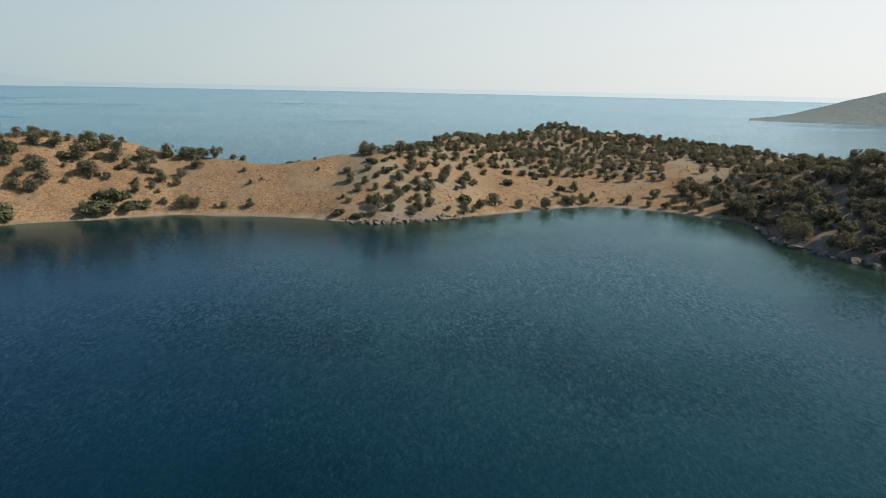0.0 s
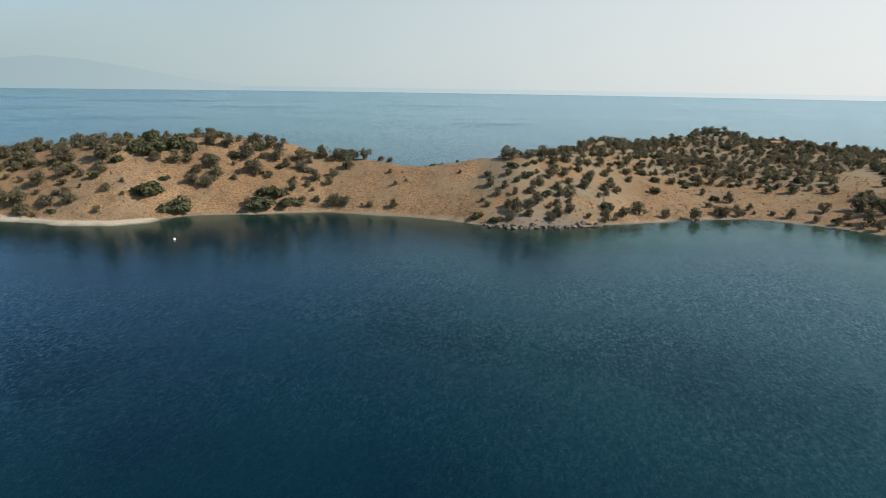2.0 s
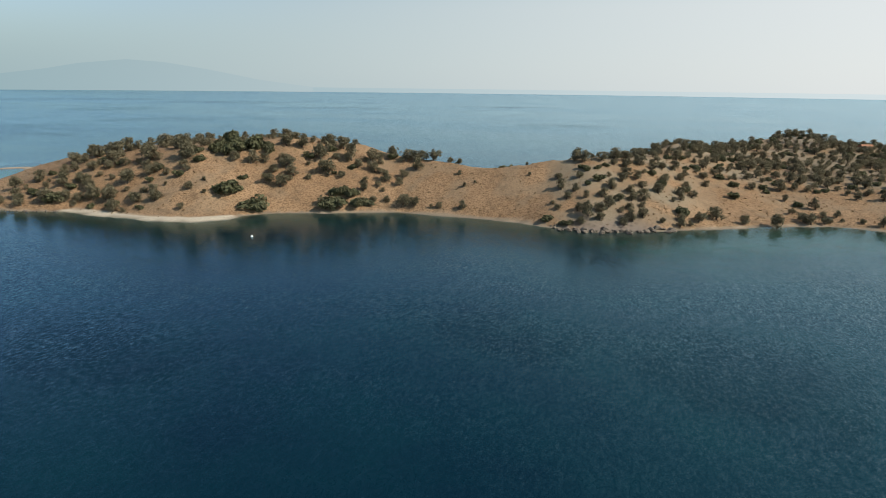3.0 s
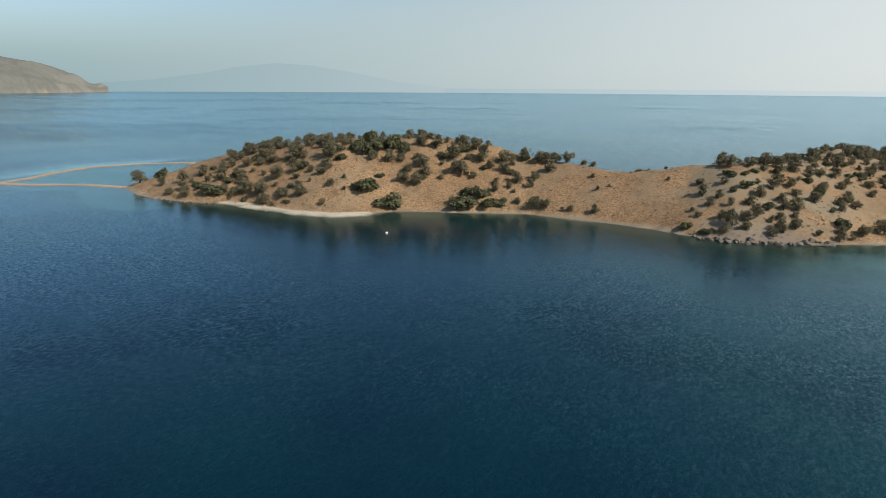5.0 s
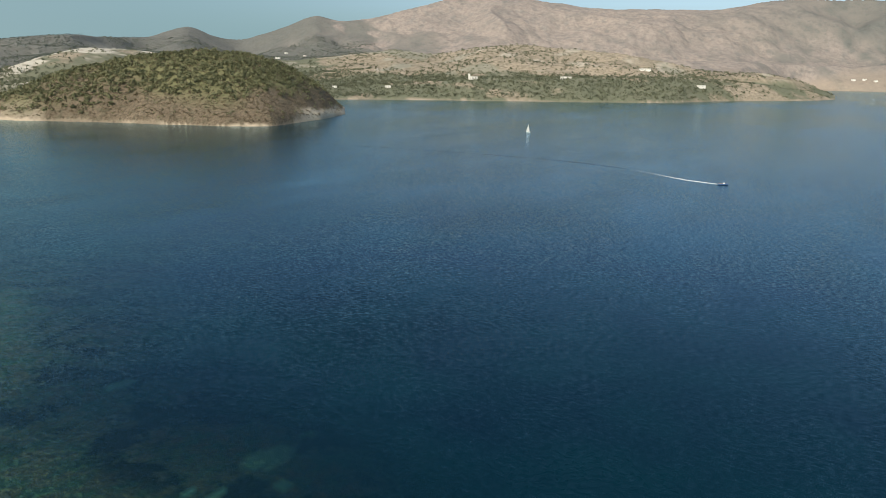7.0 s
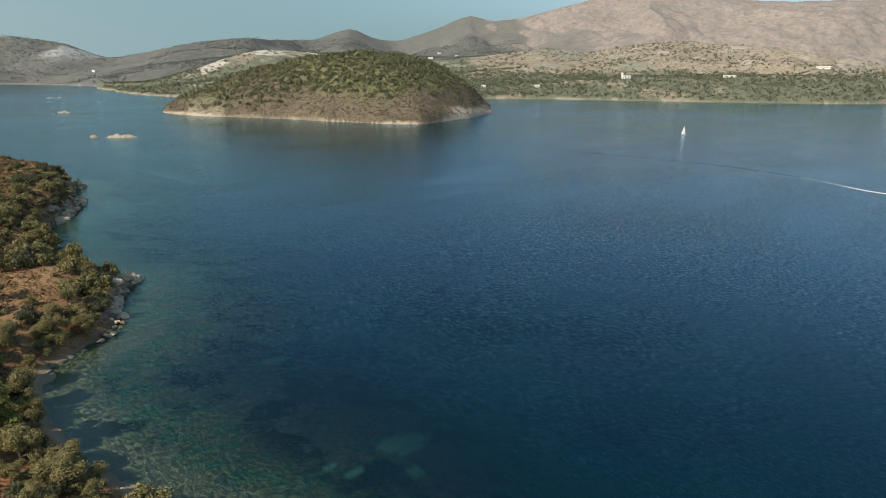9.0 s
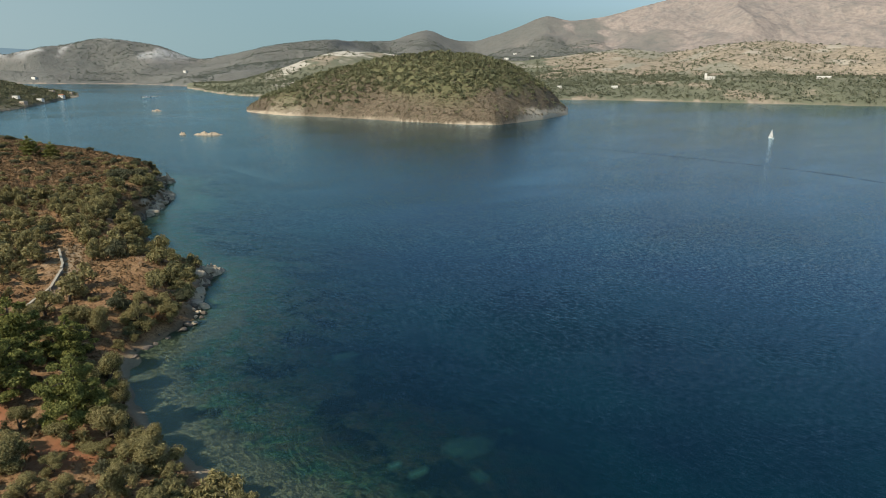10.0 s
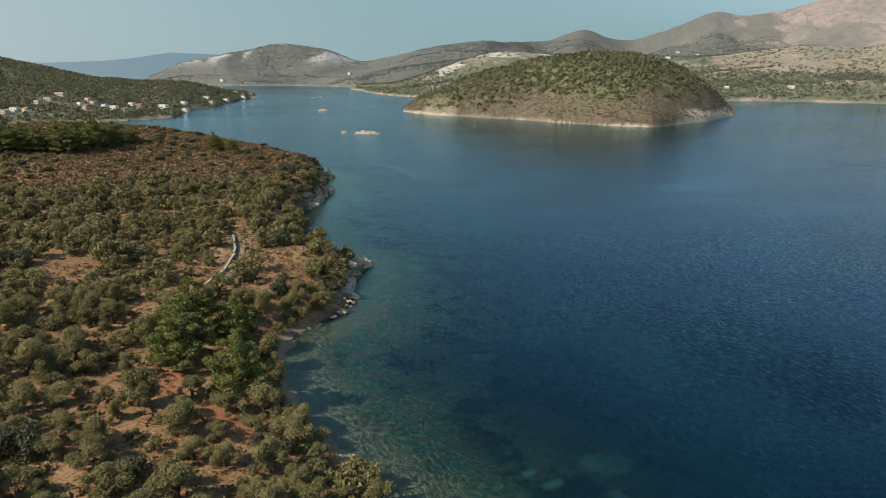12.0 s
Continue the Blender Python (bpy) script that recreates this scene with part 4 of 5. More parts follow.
# trees of the near shore
def grove_cover(x, y):
    sd = shore_distance(x, y, NEAR_SHORE)
    a = np.degrees(np.arctan2(-x, y)) % 360
    clearing = (np.hypot(x - 12, (y + 164) * 0.8) < 8) | (np.hypot(x + 5, y + 106) < 6) | (line_distance(x, y, [(-29, -185), (-23, -158), (-13, -142)]) < 5) | (np.hypot(x + 36, (y + 158) * 0.7) < 10)
    return np.where((sd < 2) | clearing | (a > 193) | (a < 155) | (y < -250), 0, np.where(clearing, 0.2, 0.85))


near_olives = Wood([olive(60 + k, 4200, 0.105, M_OLIVE_NEAR) for k in range(7)], 5.0, "silvery green olive tree in a hillside grove", "tree", "olive grove by the bay", NEAR_GRID, 140)
upper_olives = Wood([olive(70 + k, 800, 0.25, M_OLIVE_NEAR) for k in range(5)], 5.0, "silvery green olive tree higher up the grove", "tree", "olive grove by the bay", NEAR_GRID, 5)
near_bushes = Wood([shrub(80 + k, 900, 0.2, M_MASTIC) for k in range(3)] + [shrub(90 + k, 900, 0.2, M_OLIVE_NEAR) for k in range(3)], 4.0, "rounded evergreen shrub on brown dry soil", "shrub", "shrubs of the near shore", NEAR_GRID, 200)
rusty = Wood([shrub(97, 900, 0.22, M_RUST)], 4.0, "rust-brown withered shrub above the shore rocks", "shrub", "withered shrubs", NEAR_GRID)
pines = Wood([pine(20 + k, 9500, 0.2) for k in range(2)], 10.0, "bright green pine tree with ragged shelves of needles", "tree", "pines of the near shore", NEAR_GRID)
for x, y, w in ((-14, -98, 12), (-7, -111, 13), (-17, -119, 10), (-10, -121, 12)):
    pines.put(x, y, w, 0.95)
for x, y, w in ((44, -332, 12), (36, -330, 11), (27, -333, 12), (19, -335, 11), (12, -332, 10), (4, -336, 11), (56, -338, 13), (40, -343, 11), (33, -340, 10), (24, -346, 11), (17, -349, 10), (10, -344, 11), (2, -347, 10), (-7, -351, 8), (48, -350, 11), (-51, -338, 7), (-47, -342, 7)):
    pines.put(x + random.uniform(-3, 3), y + random.uniform(-6, 6), w * random.uniform(1.1, 1.5), random.uniform(0.75, 1.15))
for x, y, w in ((-19, -95, 4), (-19.5, -88, 4), (-17, -81, 4.4), (-20, -82, 4.6), (-20, -74, 4.6), (-17, -74, 4.1), (-22, -70, 4.2), (-22, -65, 4.4), (-14, -83, 3.8), (-19, -100, 4), (-18, -112, 5.5), (-41, -151, 7), (-48, -158, 6.5), (-46, -148, 6), (-39, -139, 5), (-32, -131, 6), (-65, -275, 10), (-71, -268, 9), (-60, -262, 8), (-82, -305, 7), (-80, -290, 7), (-74, -284, 8), (-88, -318, 6), (-50, -205, 6), (-49, -192, 5)):
    near_bushes.put(x, y, w, 0.9)
for x, y, w in ((8, -135, 4.5), (-37, -134, 5.5), (-20, -107, 4.5), (-8, -131, 3.2), (-44, -142, 4)):
    rusty.put(x, y, w, 0.8)
shore_line = [p for p in NEAR_SHORE if p[1] < -60 and p[0] < 0 and p[1] > -345]
for (ax, ay), (bx, by) in zip(shore_line, shore_line[1:]):
    n = max(1, int(math.hypot(bx - ax, by - ay) / 2.6))
    for k in range(n):
        u = k / n
        x, y = ax + (bx - ax) * u + random.uniform(4.0, 7.5), ay + (by - ay) * u + random.uniform(-1.5, 1.5)
        if random.random() < 0.8 and shore_distance(np.array([x]), np.array([y]), NEAR_SHORE)[0] > 2.2:
            near_bushes.put(x, y, random.uniform(2.6, 4.6), random.uniform(0.8, 1.0))
for k, (x, y) in enumerate(sorted(scatter(11000, (-60, 75, -250, -45), 3.9, grove_cover, 5), key=lambda p: math.hypot(*p))):
    if any((x - p) ** 2 + (y - q) ** 2 < 30 for p, q in ((-14, -98), (-7, -111), (-17, -119), (-10, -121))):
        continue
    (near_bushes if k % 9 == 4 else near_olives if near_olives.used < 140 else upper_olives).put(x, y, random.choice((2.8, 3.8, 4.8, 5.4, 6.0, 6.8, 7.8)) * random.uniform(0.9, 1.1), random.uniform(0.8, 1.15))


def hill_shrubs(x, y):
    sd = shore_distance(x, y, NEAR_SHORE)
    a = np.degrees(np.arctan2(-x, y)) % 360
    return np.where((sd < 3) | (a > 192) | (a < 158) | (y > -236), 0, 0.12 + 0.5 * (fbm(x, y, 40, 3, 14) > 0.1))


for k, (x, y) in enumerate(scatter(4000, (-110, 90, -425, -236), 5.0, hill_shrubs, 8)):
    near_bushes.put(x, y, random.uniform(2.4, 6.0), random.uniform(0.6, 0.95))
upper_olives.join("olive_grove_rest", "silvery olive trees of the upper grove")
near_bushes.join("hillside_shrubs", "evergreen shrubs scattered over the near hillside")


def cover(name, label, height, places, size, count, material, seed, flat=0.7):
    """Low growth too plentiful to count: a little dome of sprays at each place, all in one mesh."""
    rng = np.random.default_rng(seed)
    p = np.asarray(places, float)
    z = height(p[:, 0], p[:, 1])
    s = size * rng.uniform(0.55, 1.5, len(p))
    d = rng.normal(0, 1, (len(p), count, 3))
    d[..., 2] = np.abs(d[..., 2])
    d /= np.linalg.norm(d, axis=2)[..., None]
    c = np.stack([p[:, 0], p[:, 1], z], 1)[:, None] + d * s[:, None, None] * np.array([1, 1, flat]) * rng.uniform(0.6, 1.0, (len(p), count, 1))
    v, f = tufts(c.reshape(-1, 3), d.reshape(-1, 3), np.repeat(s, count) * rng.uniform(0.35, 0.65, len(p) * count), rng)
    me = bpy.data.meshes.new(name)
    me.vertices.add(len(v))
    me.vertices.foreach_set("co", v.ravel())
    me.loops.add(f.size)
    me.loops.foreach_set("vertex_index", f.ravel())
    me.polygons.add(len(f))
    me.polygons.foreach_set("loop_start", np.arange(len(f)) * 3)
    me.update(calc_edges=True)
    me.materials.append(material)
    return tagged(new(name, me), label, "shrubs", kind="stuff")


def grid_places(box, gap, keep, seed):
    r = np.random.default_rng(seed)
    gx, gy = np.meshgrid(np.arange(box[0], box[1], gap), np.arange(box[2], box[3], gap))
    x, y = gx.ravel() + r.uniform(-gap, gap, gx.size) * 0.6, gy.ravel() + r.uniform(-gap, gap, gx.size) * 0.6
    k = r.uniform(0, 1, x.size) < keep(x, y)
    return np.stack([x[k], y[k]], 1)


def polar_places(az0, az1, d0, d1, n, keep, seed):
    r = np.random.default_rng(seed)
    a, d = np.radians(r.uniform(az0, az1, n)), np.sqrt(r.uniform(d0**2, d1**2, n))
    x, y = -np.sin(a) * d, np.cos(a) * d
    k = r.uniform(0, 1, n) < keep(x, y)
    return np.stack([x[k], y[k]], 1)


def heath_cover(x, y):
    sd = shore_distance(x, y, NEAR_SHORE)
    a = np.degrees(np.arctan2(-x, y)) % 360
    return np.where((sd < 2) | (a > 192) | (a < 157), 0, np.where(y < -228, 0.9, 0.12))


heath = grid_places((-110, 85, -430, -60), 1.5, heath_cover, 4)
cover("heath", "low brown heath covering the near hillside", near_height, heath, 0.85, 9, M_HEATH, 2)
straw = grid_places((-60, 75, -245, -45), 1.15, lambda x, y: np.where((shore_distance(x, y, NEAR_SHORE) > 2) & (fbm(x, y, 9, 3, 21) > -0.25), 0.8, 0.0) * (np.abs(np.degrees(np.arctan2(-x, y)) % 360 - 174) < 19), 14)
cover("dry_grass", "straw-coloured dry grass between the olive trees", near_height, straw, 0.45, 7, M_STRAW, 12, 0.7)
tufty = grid_places((-290, 200, 180, 470), 2.2, lambda x, y: np.where((shore_distance(x, y, PEN_SHORE) > 3) & (shore_distance(x, y, PEN_SHORE) < 80), 0.4 + 0.5 * fbm(x, y, 30, 3, 2), 0), 6)
cover("dry_tufts", "small dry shrubs and weeds on the meadow", pen_height, tufty, 0.5, 5, M_HEATH, 3)


def isle_height(x, y):
    return polar_height(x, y, ISLE_COAST, ISLE_CREST, ISLE_BACK, 3.2, None, (40, 0.006))


def vil_height(x, y):
    return polar_height(x, y, VIL_COAST, VIL_CREST, VIL_BACK, 1.2, None, (60, 0.006))


def fore_height(x, y):
    return polar_height(x, y, FORE_COAST, FORE_CREST, FORE_BACK, 3.4, FORE_SHELF, (90, 0.007))


def main_height(x, y):
    return polar_height(x, y, MAIN_COAST, MAIN_CREST, MAIN_BACK, 3, MAIN_MID, MAIN_ROUGH)


def on_slope(height, bearing, rise, near, far):
    """Where a slope meets the line of sight from the middle of the bay at that bearing and rise."""
    d = np.arange(near, far, 2.0)
    x, y = -math.sin(radians(bearing)) * d, math.cos(radians(bearing)) * d
    h = height(x, y)
    k = np.argmax(h > 51.5 + d * math.tan(radians(rise)))
    return float(x[k]), float(y[k]), float(h[k])


# houses of the headland: bearing, rise, width, height and whether the roof is tiled
VILLAGE = [
    (186.85, -2.94, 9, 4.5, 0), (186.2, -2.8, 11, 5, 0), (185.5, -2.9, 10, 4.5, 1), (184.7, -2.3, 10, 5, 0), (184.0, -2.08, 14, 5, 0), (183.2, -1.76, 17, 5, 0),
    (181.95, -2.5, 8, 5, 0), (181.4, -2.24, 9, 6, 0), (181.05, -2.45, 10, 5, 0), (181.6, -2.8, 9, 5, 1), (180.3, -2.7, 8, 5, 0), (179.7, -2.86, 10, 6, 0), (178.9, -2.99, 8, 4.5, 0), (178.4, -2.6, 8, 5, 0), (177.9, -2.8, 9, 5, 1),
    (176.1, -2.9, 16, 7, 0), (174.55, -2.55, 9, 5, 0), (174.5, -3.1, 9, 4.5, 0), (172.8, -2.15, 10, 5, 0), (172.4, -2.55, 10, 5, 0), (171.3, -2.35, 10, 5, 0), (170.5, -1.75, 11, 5, 0), (169.9, -2.1, 10, 5, 1), (169.3, -1.87, 10, 5, 0),
]
PLOTS = [on_slope(vil_height, row[0], row[1], 760, 1900) for row in VILLAGE]


def off_plots(x, y):
    """Nothing grows on the plots or right before the houses."""
    clear = np.ones_like(x)
    for px, py, _ in PLOTS:
        r = math.hypot(px, py)
        along_, side = (x * px + y * py) / r - r, (x * -py + y * px) / r
        clear = np.where((along_ < 12) & (along_ > -22) & (np.abs(side) < 9), 0.12, clear)
    return clear


def fore_scrub(x, y):
    """Thick olives and scrub on the low ground, thin on the pale hills and the white rocks."""
    a, z = np.degrees(np.arctan2(-x, y)) % 360, fore_height(x, y)
    low = step(70, 45, z + 16 * fbm(x, y, 120, 3, 15)) * step(94, 100, a)
    white = step(142, 145, a) * step(155, 152, a) * step(20, 45, z)
    return step(2, 5, z) * np.clip(0.16 + 0.3 * fbm(x, y, 130, 3, 5) + 0.8 * low, 0, 0.95) * (1 - 0.5 * white)


cover("islet_pines", "green pine wood on top of the islet", isle_height, polar_places(128.5, 157, 690, 960, 6500, lambda x, y: step(22, 46, isle_height(x, y) + 16 * fbm(x, y, 60, 3, 3) + 14 * step(140, 150, np.degrees(np.arctan2(-x, y)) % 360)) * 0.9, 7), 2.7, 14, M_ISLE_PINE, 5, 1.15)
cover("islet_heath", "brown heath and scrub on the islet slopes", isle_height, polar_places(128, 157.3, 645, 960, 17000, lambda x, y: step(2.5, 4.5, isle_height(x, y)) * 0.95, 8), 1.15, 7, M_ISLE_HEATH, 6, 0.7)
cover("islet_shrubs", "dark green shrubs dotted over the islet slopes", isle_height, polar_places(128, 157.3, 650, 960, 1900, lambda x, y: step(5, 9, isle_height(x, y)) * 0.8, 18), 1.5, 9, M_ISLE_PINE, 16, 0.9)
cover("village_scrub", "olive trees and scrub on the village headland", vil_height, polar_places(168.3, 190.8, 780, 1900, 34000, lambda x, y: step(1, 3, vil_height(x, y)) * (0.65 + 0.5 * fbm(x, y, 60, 3, 5)) * off_plots(x, y), 9), 3.2, 6, M_VIL_SCRUB, 7, 0.9)
cover("foreland_scrub", "scattered olives and scrub on the foreland", fore_height, polar_places(89.4, 160.5, 1340, 2250, 42000, lambda x, y: fore_scrub(x, y), 10), 3.8, 5, M_FORE_SCRUB, 8, 0.85)
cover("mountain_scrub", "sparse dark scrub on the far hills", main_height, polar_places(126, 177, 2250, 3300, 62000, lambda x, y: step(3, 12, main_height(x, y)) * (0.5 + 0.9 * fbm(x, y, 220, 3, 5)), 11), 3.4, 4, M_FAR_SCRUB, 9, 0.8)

# ---- rocks ----
def boulder(seed, material, name="boulder"):
    r = random.Random(seed)
    bm = bmesh.new()
    bmesh.ops.create_icosphere(bm, subdivisions=3, radius=1.0)
    cuts = [(Vector((r.gauss(0, 1), r.gauss(0, 1), r.gauss(0, 0.8))).normalized(), r.uniform(0.5, 0.85)) for _ in range(9)]
    for v in bm.verts:
        for d, k in cuts:
            over = v.co.dot(d) - k
            if over > 0:
                v.co -= d * over * 0.9
        v.co += v.co.normalized() * 0.09 * noise.noise(v.co * 2.2 + Vector((seed * 3.1, 0, 0)))
        v.co.z *= 0.75
    me = bpy.data.meshes.new(name)
    bm.to_mesh(me)
    bm.free()
    me.materials.append(material)
    return new(name, me)


class Rocks:
    def __init__(self, material, seeds, label, group):
        self.shapes = [tagged(boulder(s, material), label, "rock", group) for s in seeds]
        self.used, self.r = 0, random.Random(len(group))

    def put(self, x, y, z, size, flat=1.0):
        r = self.r
        m = Matrix.LocRotScale((x, y, z), Euler((r.uniform(-0.3, 0.3), r.uniform(-0.3, 0.3), r.uniform(0, 6.28))), (size, size * r.uniform(0.6, 1.0), size * flat * r.uniform(0.6, 1.0)))
        if self.used < len(self.shapes):
            self.shapes[self.used].matrix_basis = m
        else:
            copy_thing_scaled(self.shapes[r.randrange(len(self.shapes))], m)
        self.used += 1


def along(line, gap, r, reach):
    for (ax, ay), (bx, by) in zip(line, line[1:]):
        n = max(1, int(math.hypot(bx - ax, by - ay) / gap))
        for k in range(n):
            u = (k + r.random()) / n
            yield ax + (bx - ax) * u + r.uniform(-reach, reach), ay + (by - ay) * u + r.uniform(-reach, reach)


rr_ = random.Random(31)
pale_rocks = Rocks(M_ROCK, range(6), "pale grey boulder at the foot of the shore", "rocks of the near shore")
near_line = [p for p in NEAR_SHORE if -345 < p[1] < -120 and p[0] < 0]
for x, y in along(near_line, 1.5, rr_, 1.5):
    if fbm(np.array([x]), np.array([y]), 16, 2, 5)[0] < 0.25:
        continue
    z = lie(NEAR_GRID, x, y)
    pale_rocks.put(x, y, max(z, -0.3) + 0.35, rr_.choice((0.35, 0.5, 0.6, 0.9, 1.5)))
shore_rocks = Rocks(M_DARK_ROCK, range(20, 25), "dark brown wet rock at the waterline", "dark rocks of the near shore")
for x, y in along(near_line, 1.7, rr_, 1.3):
    shore_rocks.put(x, y, max(lie(NEAR_GRID, x, y), -0.3) + 0.15, rr_.choice((0.4, 0.6, 0.8, 1.1)))
for x, y, s in ((-57, -163, 2.6), (-60, -166, 2.2), (-53, -158, 2.4), (-55, -168, 2.0), (-84, -277, 3.4), (-87, -283, 2.4), (-97, -318, 4.2), (-93, -314, 3.6), (-70, -252, 3.0), (-74, -259, 3.4), (-67, -247, 2.4), (-47, -143, 2.2), (-50, -150, 2.4)):
    z = lie(NEAR_GRID, x, y)
    pale_rocks.put(x, y, max(z, 0) + 0.1 * s, s * 0.85, 0.8)
for x, y in along([p for p in NEAR_SHORE if -124 < p[1] < -60 and p[0] < 0], 2.5, rr_, 0.9):
    pale_rocks.put(x + 0.8, y, 0.12, rr_.choice((0.2, 0.3, 0.3, 0.5)))
dark_rocks = Rocks(M_DARK_ROCK, range(10, 16), "dark weathered rock on the peninsula shore", "rocks of the peninsula")
for x, y in along([(-37, 234), (-22, 231), (-8, 237), (8, 246)], 0.8, rr_, 2.0):
    z = lie(PEN_GRID, x, y)
    dark_rocks.put(x, y, max(z, -0.2) + 0.2, rr_.choice((0.6, 0.9, 1.2, 1.6)))
for x, y in along([(121, 240), (117, 212), (121, 203), (133, 180), (150, 156)], 1.6, rr_, 1.5):
    z = lie(PEN_GRID, x, y)
    dark_rocks.put(x, y, max(z, -0.2) + 0.2, rr_.choice((0.8, 1.2, 1.8, 2.4)))
for x, y in along([(-270, 183), (-245, 184), (-228, 190)], 1.8, rr_, 0.8):
    dark_rocks.put(x, y, 0.1, rr_.choice((0.4, 0.6, 0.8)))


def ledge(x, y, turn, length, width, height, seed, label):
    """A bare rock ridge breaking the surface, with several worn humps."""
    u, v = np.meshgrid(np.linspace(-1.1, 1.1, 64), np.linspace(-1.1, 1.1, 28), indexing="ij")
    r2 = u**2 + v**2 + 0.25 * fbm(u * 10, v * 6, 4, 3, seed)
    hump = 0.75 + 0.9 * fbm(u * length, v * width, length * 0.2, 4, seed + 1) - 0.25 * np.abs(fbm(u * length, v * width, 2.5, 3, seed + 2))
    z = height * np.clip(1 - r2, -0.6, 1) ** 1.0 * np.maximum(hump, 0.15) - 0.3
    px, py = u * length / 2, v * width / 2
    i = np.arange(u.size).reshape(u.shape)
    quads = np.stack([i[:-1, :-1], i[1:, :-1], i[1:, 1:], i[:-1, 1:]], -1).reshape(-1, 4)
    ob = mesh_object("rock_ledge", np.stack([px.ravel(), py.ravel(), z.ravel()], 1), quads, M_ROCK)
    ob.matrix_basis = pose(x, y, 0, 0, 0, turn)
    return tagged(ob, label, "rock", "rocks in the bay")


ledge(-198.5, -535.5, 142, 25, 9, 3.2, 3, "long pale bare rock ledge standing in the bay")
ledge(-182.5, -549, 120, 7, 5, 2.6, 8, "small pale rock beside a ledge in the bay")
ledge(-262, -880, 150, 16, 8, 2.6, 5, "low distant rock in the strait")

for x, y, turn, long_, wide_, high in ((-57.5, -164.5, 20, 12, 6, 2.6), (-53.5, -157, 60, 9, 4, 2.2), (-48.5, -147, 60, 8, 3.5, 2.0), (-43, -137.5, 35, 6, 2.4, 1.2), (-97, -320, 60, 13, 8, 3.6), (-86, -284, 80, 11, 6, 3.0), (-83, -275, 65, 9, 5, 2.6), (-73, -258, 55, 12, 5, 3.0), (-67, -248, 45, 8, 4, 2.2), (-60, -238, 70, 7, 3, 1.8)):
    ob = ledge(x, y, turn, long_, wide_, high, int(-y) % 17, "worn tan rock ledge at the water's edge")
    ob["group"] = "rock ledges of the near shore"

# ---- stone wall beside the track ----
def stone_wall(line, label, height=0.75, thick=0.4):
    pts = []
    for (ax, ay), (bx, by) in zip(line, line[1:]):
        n = max(1, int(math.hypot(bx - ax, by - ay) / 0.8))
        pts += [(ax + (bx - ax) * k / n, ay + (by - ay) * k / n) for k in range(n)]
    pts.append(line[-1])
    base = new("stone_wall")
    r = random.Random(len(pts))
    bm, top = bmesh.new(), bmesh.new()
    for target, z0, z1, t in ((bm, -0.5, height - 0.14, thick), (top, height - 0.137, height, thick + 0.12)):
        prev = None
        for i, (x, y) in enumerate(pts):
            qx, qy = pts[min(i + 1, len(pts) - 1)]
            px, py = pts[max(i - 1, 0)]
            d = Vector((qx - px, qy - py, 0)).normalized()
            s = Vector((-d.y, d.x, 0)) * t / 2
            g = lie(NEAR_GRID, x, y)
            j = Vector((r.uniform(-0.04, 0.04), r.uniform(-0.04, 0.04), r.uniform(-0.05, 0.05)))
            ring = [target.verts.new(Vector((x, y, g)) + o + j) for o in (s + Vector((0, 0, z0)), s + Vector((0, 0, z1)), -s + Vector((0, 0, z1)), -s + Vector((0, 0, z0)))]
            if prev:
                for k in range(4):
                    target.faces.new((prev[k], prev[(k + 1) % 4], ring[(k + 1) % 4], ring[k]))
            else:
                target.faces.new(ring)
            prev = ring
        target.faces.new(prev[::-1])
    part("wall_body", bm, M_WALL_STONE, base)
    part("coping", top, M_COPING, base, "pale mortar coping")
    return tagged(base, label, "wall")


M_WALL_STONE = plain("wall_stone", (0.34, 0.31, 0.26), 0.9, 2.5, 0.5, bump=0.8)
M_COPING = plain("coping_mortar", (0.36, 0.32, 0.26), 0.9, 2.0, 0.25)
stone_wall([(-27.5, -182), (-26, -170), (-25, -166)], "low dry stone wall with pale coping beside a track")
stone_wall([(-25, -165.2), (-21, -155), (-20.6, -154.4)], "low dry stone wall with pale coping beside a track")
stone_wall([(-20.3, -153.8), (-13, -142), (-11.5, -140)], "low dry stone wall with pale coping among olives")
stone_wall([(-4.6, -130.6), (-2.6, -128.4)], "short broken piece of stone wall among olives")

# ---- houses ----
M_WHITE = plain("white_render", (0.74, 0.71, 0.66), 0.9, 0.6, 0.12)
M_OCHRE = plain("ochre_render", (0.52, 0.42, 0.33), 0.9, 0.6, 0.2)
M_TILE = plain("clay_roof_tiles", (0.36, 0.17, 0.10), 0.9, 1.2, 0.35)
M_SLAB = plain("flat_concrete_roof", (0.55, 0.52, 0.47), 0.9, 0.8, 0.25)
M_PANE = plain("dark_window_glass", (0.03, 0.035, 0.04), 0.15, 1.0, 0.2)
M_DOOR = plain("brown_door_wood", (0.16, 0.09, 0.05), 0.7, 2.0, 0.3)


def block(bm, x0, x1, y0, y1, z0, z1, bevel=0.0):
    m = Matrix.LocRotScale(((x0 + x1) / 2, (y0 + y1) / 2, (z0 + z1) / 2), None, (x1 - x0, y1 - y0, z1 - z0))
    g = bmesh.ops.create_cube(bm, size=1.0, matrix=m)
    if bevel:
        es = list({e for v in g["verts"] for e in v.link_edges})
        bmesh.ops.bevel(bm, geom=es, offset=bevel, segments=2, affect="EDGES")


